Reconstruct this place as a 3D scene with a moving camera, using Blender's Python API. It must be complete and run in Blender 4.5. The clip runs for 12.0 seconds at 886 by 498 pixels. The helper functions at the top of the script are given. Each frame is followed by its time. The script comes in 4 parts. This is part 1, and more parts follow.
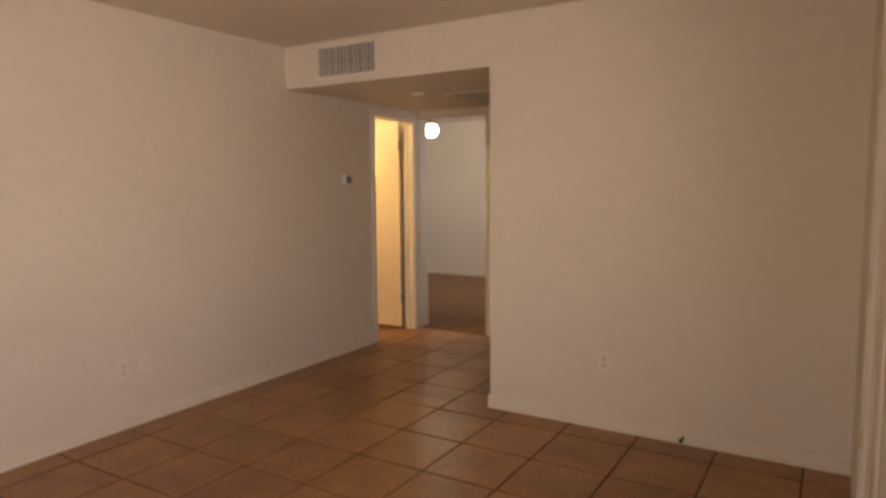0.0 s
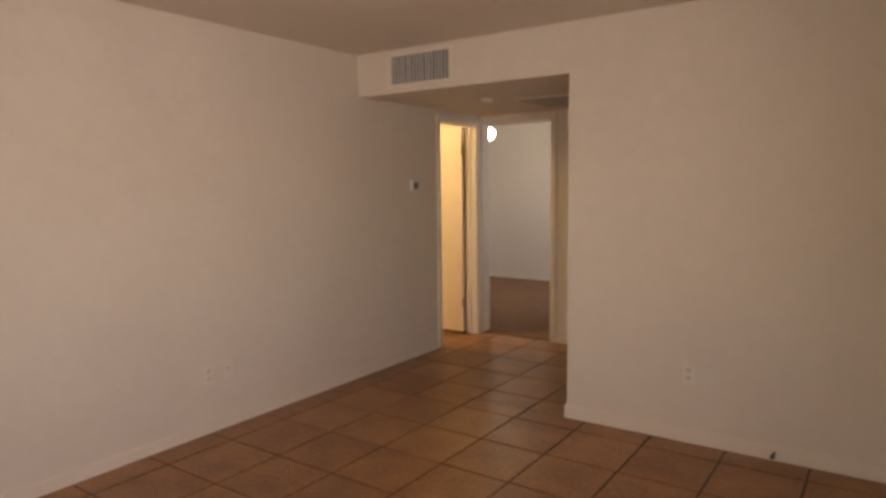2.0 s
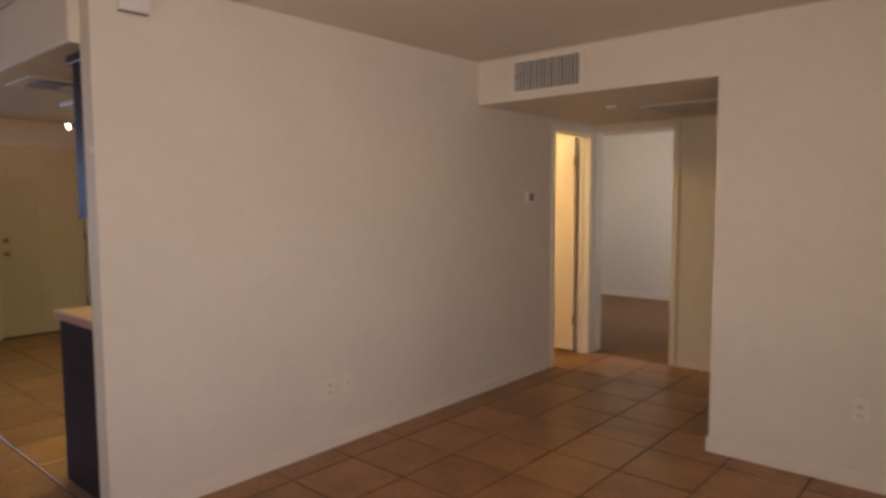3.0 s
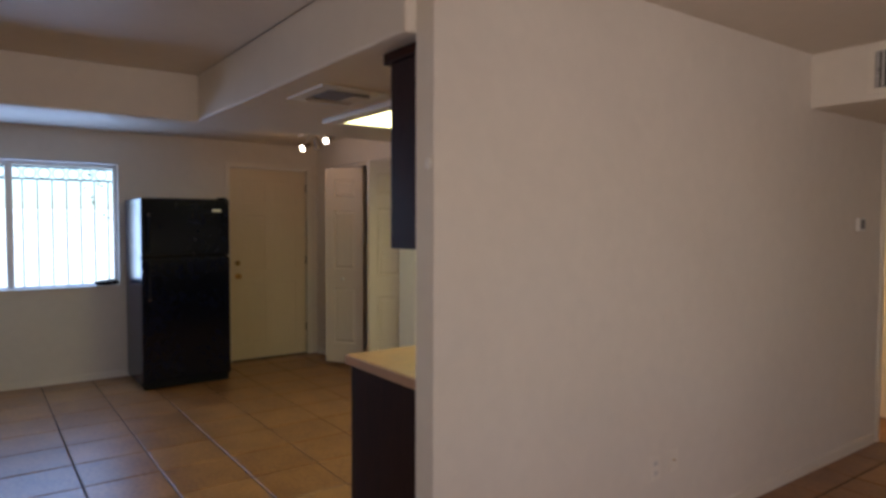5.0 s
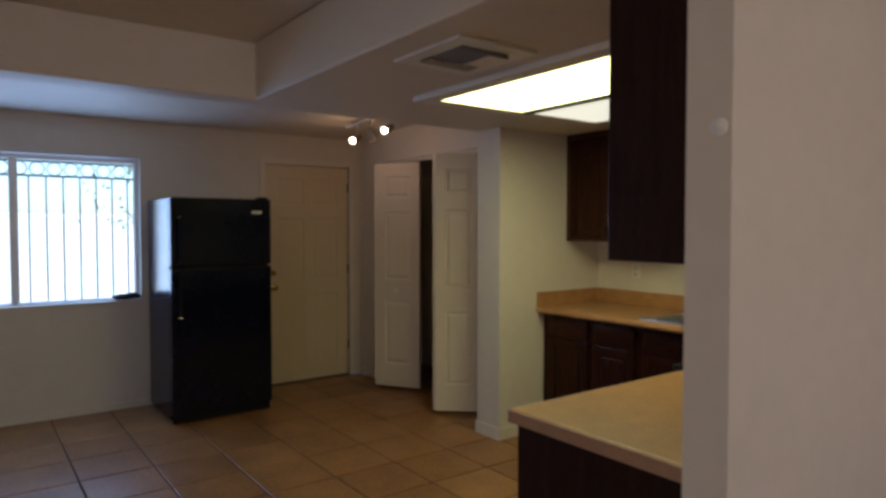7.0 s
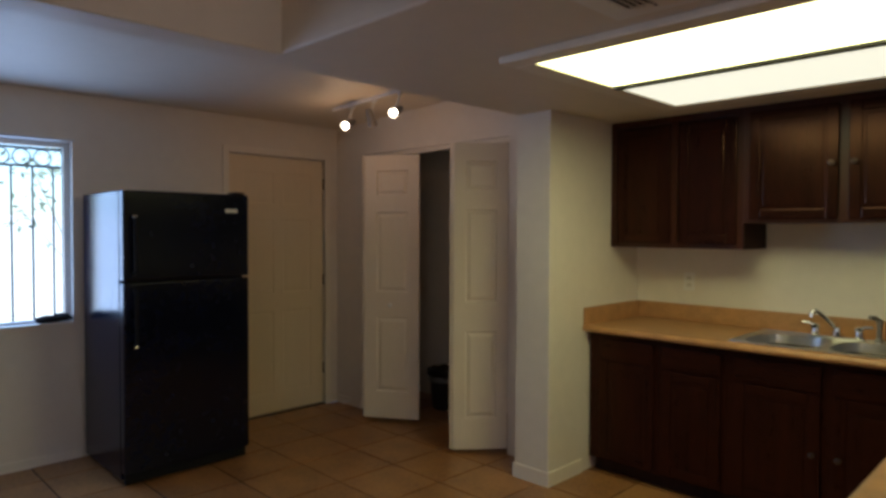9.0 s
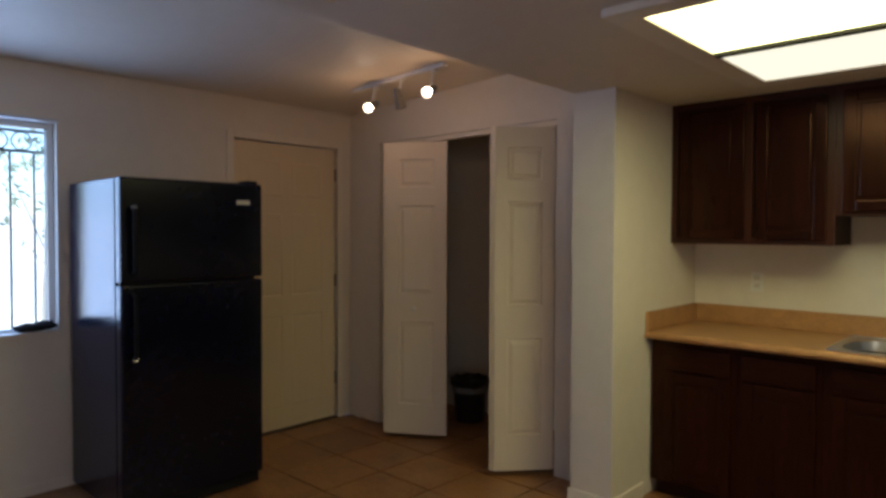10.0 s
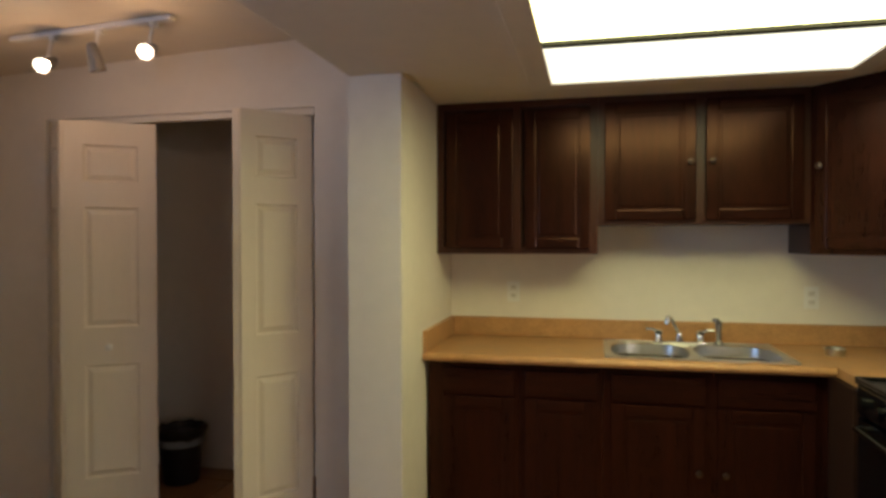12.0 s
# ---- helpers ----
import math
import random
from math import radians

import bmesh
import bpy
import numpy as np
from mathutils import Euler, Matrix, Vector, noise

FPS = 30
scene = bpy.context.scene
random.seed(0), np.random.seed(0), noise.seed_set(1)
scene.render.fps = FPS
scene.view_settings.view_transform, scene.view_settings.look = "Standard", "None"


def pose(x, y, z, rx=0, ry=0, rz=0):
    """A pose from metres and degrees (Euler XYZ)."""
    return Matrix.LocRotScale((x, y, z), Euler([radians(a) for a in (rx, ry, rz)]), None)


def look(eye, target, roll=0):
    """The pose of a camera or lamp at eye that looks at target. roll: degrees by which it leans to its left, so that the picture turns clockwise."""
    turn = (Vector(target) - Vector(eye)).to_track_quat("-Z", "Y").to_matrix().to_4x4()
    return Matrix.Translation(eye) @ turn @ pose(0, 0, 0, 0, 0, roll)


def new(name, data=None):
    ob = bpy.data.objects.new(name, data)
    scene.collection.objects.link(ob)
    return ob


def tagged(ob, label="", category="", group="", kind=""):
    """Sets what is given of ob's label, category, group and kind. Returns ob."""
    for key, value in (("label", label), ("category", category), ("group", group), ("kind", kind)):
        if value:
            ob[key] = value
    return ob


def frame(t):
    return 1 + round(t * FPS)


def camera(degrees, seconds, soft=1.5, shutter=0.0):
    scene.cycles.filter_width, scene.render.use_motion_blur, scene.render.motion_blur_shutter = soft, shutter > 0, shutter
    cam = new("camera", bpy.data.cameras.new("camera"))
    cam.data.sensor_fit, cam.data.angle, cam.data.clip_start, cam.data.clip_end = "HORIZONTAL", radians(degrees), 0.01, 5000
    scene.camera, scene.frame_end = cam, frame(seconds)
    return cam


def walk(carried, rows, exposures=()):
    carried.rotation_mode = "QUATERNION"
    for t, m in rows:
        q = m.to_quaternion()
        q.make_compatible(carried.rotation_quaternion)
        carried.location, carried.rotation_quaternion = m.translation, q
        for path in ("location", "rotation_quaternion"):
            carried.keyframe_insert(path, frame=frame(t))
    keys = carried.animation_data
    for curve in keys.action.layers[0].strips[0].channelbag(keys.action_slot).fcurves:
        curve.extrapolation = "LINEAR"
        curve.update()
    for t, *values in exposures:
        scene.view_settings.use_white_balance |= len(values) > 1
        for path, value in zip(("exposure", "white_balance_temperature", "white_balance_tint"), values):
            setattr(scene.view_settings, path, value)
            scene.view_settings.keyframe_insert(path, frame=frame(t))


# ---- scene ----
cam = camera(68.5, 12.0, soft=3.1, shutter=0.4)
PATH = [
    (0, (-0.354, 0.214, 1.43), (-1.39, 1.914, 1.234), -0.5),
    (0.5, (-0.357, 0.205, 1.436), (-1.407, 1.896, 1.242), -0.5),
    (1, (-0.399, 0.202, 1.418), (-1.462, 1.885, 1.225), -0.5),
    (1.5, (-0.454, 0.178, 1.437), (-1.528, 1.854, 1.24), -0.6),
    (2, (-0.568, 0.095, 1.487), (-1.701, 1.731, 1.29), -0.7),
    (2.5, (-0.694, 0.04, 1.491), (-1.913, 1.615, 1.305), -0.5),
    (3, (-0.95, 0.057, 1.473), (-2.264, 1.557, 1.318), -0.2),
    (3.5, (-1.214, -0.038, 1.482), (-2.635, 1.363, 1.363), 0.1),
    (5.5, (-2.396, -0.115, 1.488), (-4.034, 1.029, 1.41), 0.2),
    (6, (-2.66, -0.155, 1.452), (-4.301, 0.986, 1.38), 0.3),
    (6.5, (-2.909, -0.115, 1.466), (-4.548, 1.03, 1.396), 0.2),
    (8.5, (-4.036, -0.208, 1.479), (-5.464, 1.19, 1.415), 0.1),
    (9, (-4.329, -0.206, 1.464), (-5.747, 1.204, 1.41), 0.2),
    (9.5, (-4.629, -0.196, 1.44), (-6.027, 1.233, 1.388), 0.3),
    (10, (-4.925, -0.119, 1.435), (-6.293, 1.339, 1.38), 0.2),
    (10.5, (-5.147, -0.054, 1.447), (-6.447, 1.465, 1.395), 0.2),
    (11, (-5.385, -0.053, 1.458), (-6.419, 1.659, 1.407), 0.1),
    (11.5, (-5.58, -0.017, 1.439), (-6.265, 1.861, 1.394), 0.0),
    (12, (-5.727, 0.16, 1.438), (-6.174, 2.11, 1.412), -0.1),
]
walk(cam, [(t, look(eye, target, roll)) for t, eye, target, roll in PATH],
     exposures=[(0.0, 1.82, 7050, 18), (1.5, 1.80, 6900, 17), (2.5, 1.70, 6600, 17), (3.0, 1.68, 6450, 16), (3.7, 1.70, 6250, 14), (5.3, 1.31, 6000, 15),
                (6.7, 1.05, 6000, 15), (8.3, 1.36, 6050, 14), (9.0, 1.22, 6050, 14), (9.5, 1.18, 6050, 15), (10.0, 1.3, 6100, 16), (10.5, 1.6, 6150, 16),
                (11.0, 1.82, 6300, 15), (11.5, 1.95, 6350, 14), (12.0, 1.86, 6250, 13)])

# ---------- plan, in metres ----------
XA, XK = -3.925, -4.035        # partition wall: living side, kitchen side
YA = 1.190                     # free end of the partition
YB, YK = 3.85, 3.835            # living far wall, sink wall
XC = -2.223                    # corner of the hall
XR = -0.25                     # wall with the front door
XB = -8.925                    # garden wall
YP = 3.087                     # closet wall
YH = 5.62                      # end of the hall
YS = -3.2                      # wall behind the walker
ZC, ZH = 2.15, 2.455           # low and high ceiling
PX0, PX1, PY = -6.76, -6.52, 2.825   # pier
SY = 1.145                     # edge of the dropped kitchen ceiling

# ---------- world, sun, lamps ----------
world = bpy.data.worlds.new("sky")
scene.world = world
world.use_nodes = True
wn = world.node_tree.nodes
sky = wn.new("ShaderNodeTexSky")
sky.sky_type = "NISHITA"
sky.sun_disc = False
sky.sun_elevation, sky.sun_rotation = radians(52), radians(140)
wn["Background"].inputs["Strength"].default_value = 0.15
world.node_tree.links.new(sky.outputs[0], wn["Background"].inputs[0])
sun = new("sun", bpy.data.lights.new("sun", "SUN"))
sun.data.energy, sun.data.angle, sun.data.color = 5.0, radians(0.5), (1.0, 0.95, 0.86)
sun.matrix_world = look((10, -12, 20), (0, 0, 0))


def area(name, m, sx, sy, watts, colour, spread=180):
    ob = new(name, bpy.data.lights.new(name, "AREA"))
    ob.data.shape, ob.data.size, ob.data.size_y = "RECTANGLE", sx, sy
    ob.data.energy, ob.data.color, ob.data.spread = watts, colour, radians(spread)
    ob.matrix_world = m
    return ob


# daylight at the dining and unseen bedroom windows; living and south lamps are added
area("daylight_dining", look((XB - 0.06, 0.18, 1.45), (0, 0.18, 1.2)), 1.6, 1.1, 9.0, (0.36, 0.58, 1.0))
# fill in a front window assumed out of view, placed to suit the walls
area("assumed_daylight_living", look((XR + 0.10, 1.1, 1.45), (-4, 2.5, 1.3)), 1.2, 1.2, 4.9, (1.0, 0.81, 0.70), 125)
# fill lamp with no known source, brightens the far living wall
area("fill_south", look((-1.7, YS - 0.05, 1.45), (-1.5, 4, 1.3)), 1.7, 1.2, 5.0, (1.0, 0.76, 0.51), 115)
area("ceiling_tubes", look((-5.31, 2.38, 2.105), (-5.31, 2.3805, 0)), 1.13, 0.98, 3.1, (0.99, 0.93, 0.41), 178)
area("daylight_bedroom", look((-1.62, 7.6, 1.5), (-6, 8.2, 1.3)), 1.4, 1.1, 5.5, (0.91, 0.91, 1.0), 100)


def bulb(name, place, watts, colour, radius=0.05, spot=None, target=None):
    ob = new(name, bpy.data.lights.new(name, "SPOT" if spot else "POINT"))
    ob.data.energy, ob.data.color, ob.data.shadow_soft_size = watts, colour, radius
    ob.location = place
    if spot:
        ob.data.spot_size, ob.data.spot_blend = radians(spot), 0.35
        ob.matrix_world = look(place, target)
    return ob


# ---------- materials ----------
def mat(name):
    m = bpy.data.materials.new(name)
    m.use_nodes = True
    nt = m.node_tree
    return m, nt, nt.nodes["Principled BSDF"]


def node(nt, kind, **ins):
    n = nt.nodes.new(kind)
    for k, v in ins.items():
        n.inputs[k.replace("_", " ")].default_value = v
    return n


def surface(name, colour, rough=0.6, metal=0.0, vary=0.12, scale=6.0, bump=0.0, bump_scale=200.0, stretch=None,
            random=0.0, spec=0.5, dark=None, world_space=False, contrast=0.2, tint=None):
    """Painted or plain surface: two scales of mottling, fine relief, optional grain direction."""
    m, nt, p = mat(name)
    co = nt.nodes.new("ShaderNodeTexCoord")
    mp = node(nt, "ShaderNodeMapping")
    if stretch:
        mp.inputs["Scale"].default_value = stretch
    if world_space:
        geo = nt.nodes.new("ShaderNodeNewGeometry")
        nt.links.new(geo.outputs["Position"], mp.inputs[0])
    else:
        nt.links.new(co.outputs["Object"], mp.inputs[0])
    n1 = node(nt, "ShaderNodeTexNoise", Scale=scale, Detail=4.0)
    n2 = node(nt, "ShaderNodeTexNoise", Scale=scale * 9, Detail=6.0)
    for n in (n1, n2):
        nt.links.new(mp.outputs[0], n.inputs["Vector"])
    mixn = node(nt, "ShaderNodeMath")
    mixn.operation = "ADD"
    nt.links.new(n1.outputs["Fac"], mixn.inputs[0])
    nt.links.new(n2.outputs["Fac"], mixn.inputs[1])
    last = mixn
    if random:
        oi = nt.nodes.new("ShaderNodeObjectInfo")
        r = node(nt, "ShaderNodeMath")
        r.operation = "MULTIPLY_ADD"
        r.inputs[1].default_value = random
        nt.links.new(oi.outputs["Random"], r.inputs[0])
        nt.links.new(last.outputs[0], r.inputs[2])
        last = r
    ramp = nt.nodes.new("ShaderNodeValToRGB")
    lo = dark or [c * (1 - vary * 2) for c in colour]
    hi = [min(1, c * (1 + vary)) for c in colour]
    ramp.color_ramp.elements[0].position, ramp.color_ramp.elements[1].position = 0.5 - contrast, 0.5 + contrast
    ramp.color_ramp.elements[0].color, ramp.color_ramp.elements[1].color = (*lo, 1), (*hi, 1)
    half = node(nt, "ShaderNodeMath")
    half.operation = "MULTIPLY"
    half.inputs[1].default_value = 0.5 / (1 + random / 2)
    nt.links.new(last.outputs[0], half.inputs[0])
    nt.links.new(half.outputs[0], ramp.inputs[0])
    nt.links.new(ramp.outputs[0], p.inputs["Base Color"])
    rr = node(nt, "ShaderNodeMapRange", To_Min=rough * 0.85, To_Max=min(1, rough * 1.2))
    nt.links.new(n1.outputs["Fac"], rr.inputs[0])
    nt.links.new(rr.outputs[0], p.inputs["Roughness"])
    p.inputs["Metallic"].default_value = metal
    p.inputs["Specular IOR Level"].default_value = spec
    if tint:
        p.inputs["Specular Tint"].default_value = (*tint, 1)
    if bump:
        b = node(nt, "ShaderNodeBump", Strength=bump, Distance=0.004)
        n3 = node(nt, "ShaderNodeTexNoise", Scale=bump_scale, Detail=3.0)
        nt.links.new(mp.outputs[0], n3.inputs["Vector"])
        nt.links.new(n3.outputs["Fac"], b.inputs["Height"])
        nt.links.new(b.outputs[0], p.inputs["Normal"])
    return m


def glow(name, colour, strength, base=(0.8, 0.8, 0.8)):
    m, nt, p = mat(name)
    p.inputs["Base Color"].default_value = (*base, 1)
    p.inputs["Emission Color"].default_value = (*colour, 1)
    p.inputs["Emission Strength"].default_value = strength
    return m


PAINT = surface("wall_paint", (0.74, 0.68, 0.59), 0.62, vary=0.028, scale=1.6, bump=0.22, bump_scale=150)
CEIL = surface("ceiling_paint", (0.72, 0.65, 0.55), 0.55, vary=0.025, scale=1.3, bump=0.3, bump_scale=90)
TRIM = surface("trim_paint", (0.78, 0.72, 0.62), 0.4, vary=0.03, scale=8, bump=0.05, bump_scale=120)
DOORP = surface("door_paint", (0.79, 0.70, 0.58), 0.42, vary=0.02, scale=5, bump=0.03, bump_scale=60, stretch=(6, 6, 1))
TILE = surface("terracotta_tile", (0.345, 0.170, 0.060), 0.335, vary=0.14, scale=4.5, bump=0.05, bump_scale=24, random=0.25, world_space=True, contrast=0.13, spec=0.5, dark=(0.205, 0.090, 0.034))
GROUT = surface("grout", (0.040, 0.030, 0.025), 0.9, vary=0.2, scale=12, bump=0.4, bump_scale=300)
CARPET = surface("brown_carpet", (0.27, 0.15, 0.075), 0.95, vary=0.2, scale=9, bump=1.0, bump_scale=420)
WOOD = surface("dark_cherry_wood", (0.021, 0.0058, 0.0034), 0.22, vary=0.2, scale=2.2, bump=0.02, bump_scale=30, stretch=(9, 9, 0.8), spec=0.36, tint=(1.0, 0.52, 0.36), dark=(0.012, 0.0040, 0.0028), contrast=0.11)
WOODX = surface("dark_cherry_wood_across", (0.021, 0.0058, 0.0034), 0.22, vary=0.2, scale=2.2, bump=0.02, bump_scale=30, stretch=(0.8, 9, 9), spec=0.36, tint=(1.0, 0.52, 0.36), dark=(0.012, 0.0040, 0.0028), contrast=0.11)
CARCASS = surface("cabinet_side", (0.034, 0.016, 0.011), 0.5, spec=0.1, vary=0.3, scale=5, stretch=(8, 8, 0.8))
LAMI = surface("tan_laminate", (0.455, 0.238, 0.094), 0.38, vary=0.16, scale=14, bump=0.03, bump_scale=80)
LAMIEDGE = surface("laminate_edge", (0.42, 0.25, 0.15), 0.42, vary=0.12, scale=14)
BLACK = surface("black_enamel", (0.006, 0.006, 0.007), 0.16, spec=0.3, vary=0.3, scale=3, bump=0.02, bump_scale=500)
FRIDGEM = surface("black_textured_steel", (0.004, 0.006, 0.018), 0.17, vary=0.3, scale=3, bump=0.04, bump_scale=320, spec=0.32)
RUBBER = surface("black_rubber", (0.010, 0.010, 0.011), 0.7, spec=0.2, vary=0.2, scale=8)
ENAMEL = surface("glossy_black_enamel", (0.010, 0.010, 0.010), 0.20, spec=0.75, vary=0.3, scale=4)
IRON = surface("cast_iron", (0.018, 0.017, 0.016), 0.55, vary=0.3, scale=20, bump=0.2, bump_scale=200)
STEEL = surface("brushed_steel", (0.64, 0.63, 0.60), 0.34, 1.0, vary=0.08, scale=6, stretch=(1, 12, 1))
CHROME = surface("chrome", (0.78, 0.78, 0.78), 0.11, 1.0, vary=0.03, scale=10)
# cream paint, yellowed further to hold the warm spot light; front hinges share it
BACKP = surface("cream_warm_lit_paint", (0.73, 0.61, 0.43), 0.42, vary=0.02, scale=5, bump=0.03, bump_scale=60, stretch=(6, 6, 1))
BRASS = surface("brass", (0.70, 0.48, 0.18), 0.22, 1.0, vary=0.08, scale=20)
BRONZE = surface("dark_bronze", (0.10, 0.07, 0.05), 0.35, 0.8, vary=0.1, scale=20)
PLASTIC = surface("white_plastic", (0.78, 0.76, 0.72), 0.35, vary=0.02, scale=20)
RECEPT = surface("greyed_plastic", (0.69, 0.65, 0.59), 0.4, vary=0.05, scale=20)
GREYPL = surface("grey_plastic", (0.16, 0.16, 0.16), 0.4, vary=0.05, scale=20)
VENTM = surface("grey_vent_metal", (0.24, 0.225, 0.21), 0.45, 0.3, vary=0.08, scale=18)
# near-black vent backing stands for the unlit duct; dark bars share it
DUCT = surface("duct_dark", (0.02, 0.018, 0.016), 0.8, vary=0.2, scale=8)
ALU = surface("aluminium_frame", (0.62, 0.64, 0.67), 0.4, 0.5, vary=0.05, scale=12)
BARS = surface("painted_iron", (0.27, 0.30, 0.33), 0.5, 0.0, vary=0.1, scale=30)
CLOTH = surface("black_cloth", (0.012, 0.013, 0.017), 0.9, vary=0.3, scale=20, bump=0.4, bump_scale=300)
BAG = surface("black_bin", (0.012, 0.012, 0.013), 0.36, vary=0.3, scale=10, bump=0.3, bump_scale=40)
BAND = surface("grey_band", (0.22, 0.23, 0.22), 0.6, vary=0.1, scale=20)
YELLOW = surface("yellow_paper", (0.62, 0.70, 0.03), 0.7, vary=0.05, scale=30)
GRAVEL = surface("pale_gravel", (0.58, 0.55, 0.50), 0.9, vary=0.2, scale=2, bump=0.6, bump_scale=60)
STUCCO = surface("pale_stucco", (0.68, 0.66, 0.62), 0.9, vary=0.1, scale=3, bump=0.5, bump_scale=80)
BARK = surface("bark", (0.30, 0.27, 0.24), 0.9, vary=0.3, scale=8, bump=0.6, bump_scale=40)
LEAF = surface("leaf", (0.20, 0.24, 0.16), 0.6, vary=0.35, scale=5)
FRAMEW = surface("cherry_face_frame", (0.050, 0.0145, 0.0068), 0.34, vary=0.2, scale=2.2, bump=0.02, bump_scale=30, stretch=(9, 9, 0.8), dark=(0.030, 0.009, 0.005), spec=0.3)
SLATS = surface("pale_vent_blades", (0.50, 0.48, 0.45), 0.45, vary=0.08, scale=18)
# backing plates browned for the shade inside the ceiling vents
DUCT2 = surface("shaded_duct", (0.12, 0.095, 0.075), 0.8, vary=0.2, scale=8)
PANELLIT = glow("lit_diffuser", (0.99, 0.94, 0.41), 2.1)
PANELDIM = glow("dim_diffuser", (1.0, 0.97, 0.72), 0.41)
SPOTLIT = glow("lit_bulb", (1.0, 0.85, 0.62), 12.0)
GLOBELIT = glow("lit_globe", (1.0, 0.86, 0.60), 11.0)
BATHLIT = glow("lit_bath_shade", (1.0, 0.70, 0.29), 32.0)

GLASS, gnt, gp = mat("window_glass")
gp.inputs["Base Color"].default_value = (0.70, 0.86, 1.0, 1)
gp.inputs["Roughness"].default_value = 0.02
gp.inputs["Transmission Weight"].default_value = 1.0
gp.inputs["IOR"].default_value = 1.05


# ---------- builders ----------
def box(bm, x0, y0, z0, x1, y1, z1, bevel=0.0, m=None):
    g = bmesh.ops.create_cube(bm, size=1.0, matrix=Matrix.Translation(((x0 + x1) / 2, (y0 + y1) / 2, (z0 + z1) / 2))
                              @ Matrix.Diagonal((abs(x1 - x0), abs(y1 - y0), abs(z1 - z0), 1)))
    vs = g["verts"]
    if bevel:
        es = list({e for v in vs for e in v.link_edges})
        r = bmesh.ops.bevel(bm, geom=es, offset=bevel, segments=2, affect="EDGES", profile=0.6)
        vs = list({v for f in r["faces"] for v in f.verts} | {v for v in vs if v.is_valid})
    if m is not None:
        bmesh.ops.transform(bm, matrix=m, verts=[v for v in vs if v.is_valid])
    return vs


def rod(bm, a, b, r0, r1=None, seg=12):
    a, b = Vector(a), Vector(b)
    d = b - a
    m = Matrix.Translation((a + b) / 2) @ d.to_track_quat("Z", "Y").to_matrix().to_4x4()
    return bmesh.ops.create_cone(bm, cap_ends=True, segments=seg, radius1=r0, radius2=r0 if r1 is None else r1, depth=d.length, matrix=m)["verts"]


def ball(bm, c, r, sx=1, sy=1, sz=1, seg=16):
    return bmesh.ops.create_uvsphere(bm, u_segments=seg, v_segments=max(6, seg // 2), radius=r,
                                     matrix=Matrix.Translation(c) @ Matrix.Diagonal((sx, sy, sz, 1)))["verts"]


def lathe(bm, profile, m, seg=24):
    """Turn (radius, height) pairs about z, placed by m."""
    rings = []
    for r, z in profile:
        rings.append([bm.verts.new(m @ Vector((r * math.cos(2 * math.pi * i / seg), r * math.sin(2 * math.pi * i / seg), z))) for i in range(seg)])
    for a, b in zip(rings, rings[1:]):
        for i in range(seg):
            bm.faces.new((a[i], a[(i + 1) % seg], b[(i + 1) % seg], b[i]))
    for ring in (rings[0], rings[-1]):
        try:
            bm.faces.new(ring)
        except ValueError:
            pass


def tube(bm, pts, r, seg=10):
    for a, b in zip(pts, pts[1:]):
        rod(bm, a, b, r, r, seg)
    for p in pts[1:-1]:
        ball(bm, p, r, seg=seg)


def mesh(name, bm, material, smooth=False):
    bmesh.ops.recalc_face_normals(bm, faces=bm.faces)
    me = bpy.data.meshes.new(name)
    bm.to_mesh(me)
    bm.free()
    me.materials.append(material)
    if smooth:
        for p in me.polygons:
            p.use_smooth = True
        me.set_sharp_from_angle(angle=radians(38))
    return me


def part(name, bm, material, parent, label="", smooth=False):
    ob = new(name, mesh(name, bm, material, smooth))
    ob.parent = parent
    if label:
        tagged(ob, label)
    return ob


def boxpart(name, parent, material, b, bevel=0.0, label=""):
    bm = bmesh.new()
    box(bm, *b, bevel=bevel)
    return part(name, bm, material, parent, label)


def thing(name, label, category, at=(0, 0, 0), group="", kind=""):
    ob = new(name)
    ob.location = at
    return tagged(ob, label, category, group, kind)


def solid(name, bm, material, label, category="", kind="structure", smooth=False):
    return tagged(new(name, mesh(name, bm, material, smooth)), label, category, "", kind)


def slab(name, boxes, material, label, category):
    bm = bmesh.new()
    for b in boxes:
        box(bm, *b)
    return solid(name, bm, material, label, category)


def cell_slab(bm, us, vs, skip, place):
    """One closed slab over a grid of cells, less the skipped ones; place(u, v, side) gives a corner."""
    pts = {}

    def pt(i, j, side):
        if (i, j, side) not in pts:
            pts[i, j, side] = bm.verts.new(place(us[i], vs[j], side))
        return pts[i, j, side]

    full = {(i, j) for i in range(len(us) - 1) for j in range(len(vs) - 1)} - set(skip)
    for i, j in full:
        ring = ((i, j), (i + 1, j), (i + 1, j + 1), (i, j + 1))
        for side in (0, 1):
            bm.faces.new([pt(a, b, side) for a, b in ring])
        for k, (di, dj) in enumerate(((0, -1), (1, 0), (0, 1), (-1, 0))):
            if (i + di, j + dj) not in full:
                a, b = ring[k], ring[(k + 1) % 4]
                bm.faces.new((pt(*a, 0), pt(*b, 0), pt(*b, 1), pt(*a, 1)))


def wall(name, along_x, us, zs, skip, f0, f1, label):
    bm = bmesh.new()
    cell_slab(bm, us, zs, skip, (lambda u, z, k: (u, (f0, f1)[k], z)) if along_x else (lambda u, z, k: ((f0, f1)[k], u, z)))
    return solid(name, bm, PAINT, label, "wall")


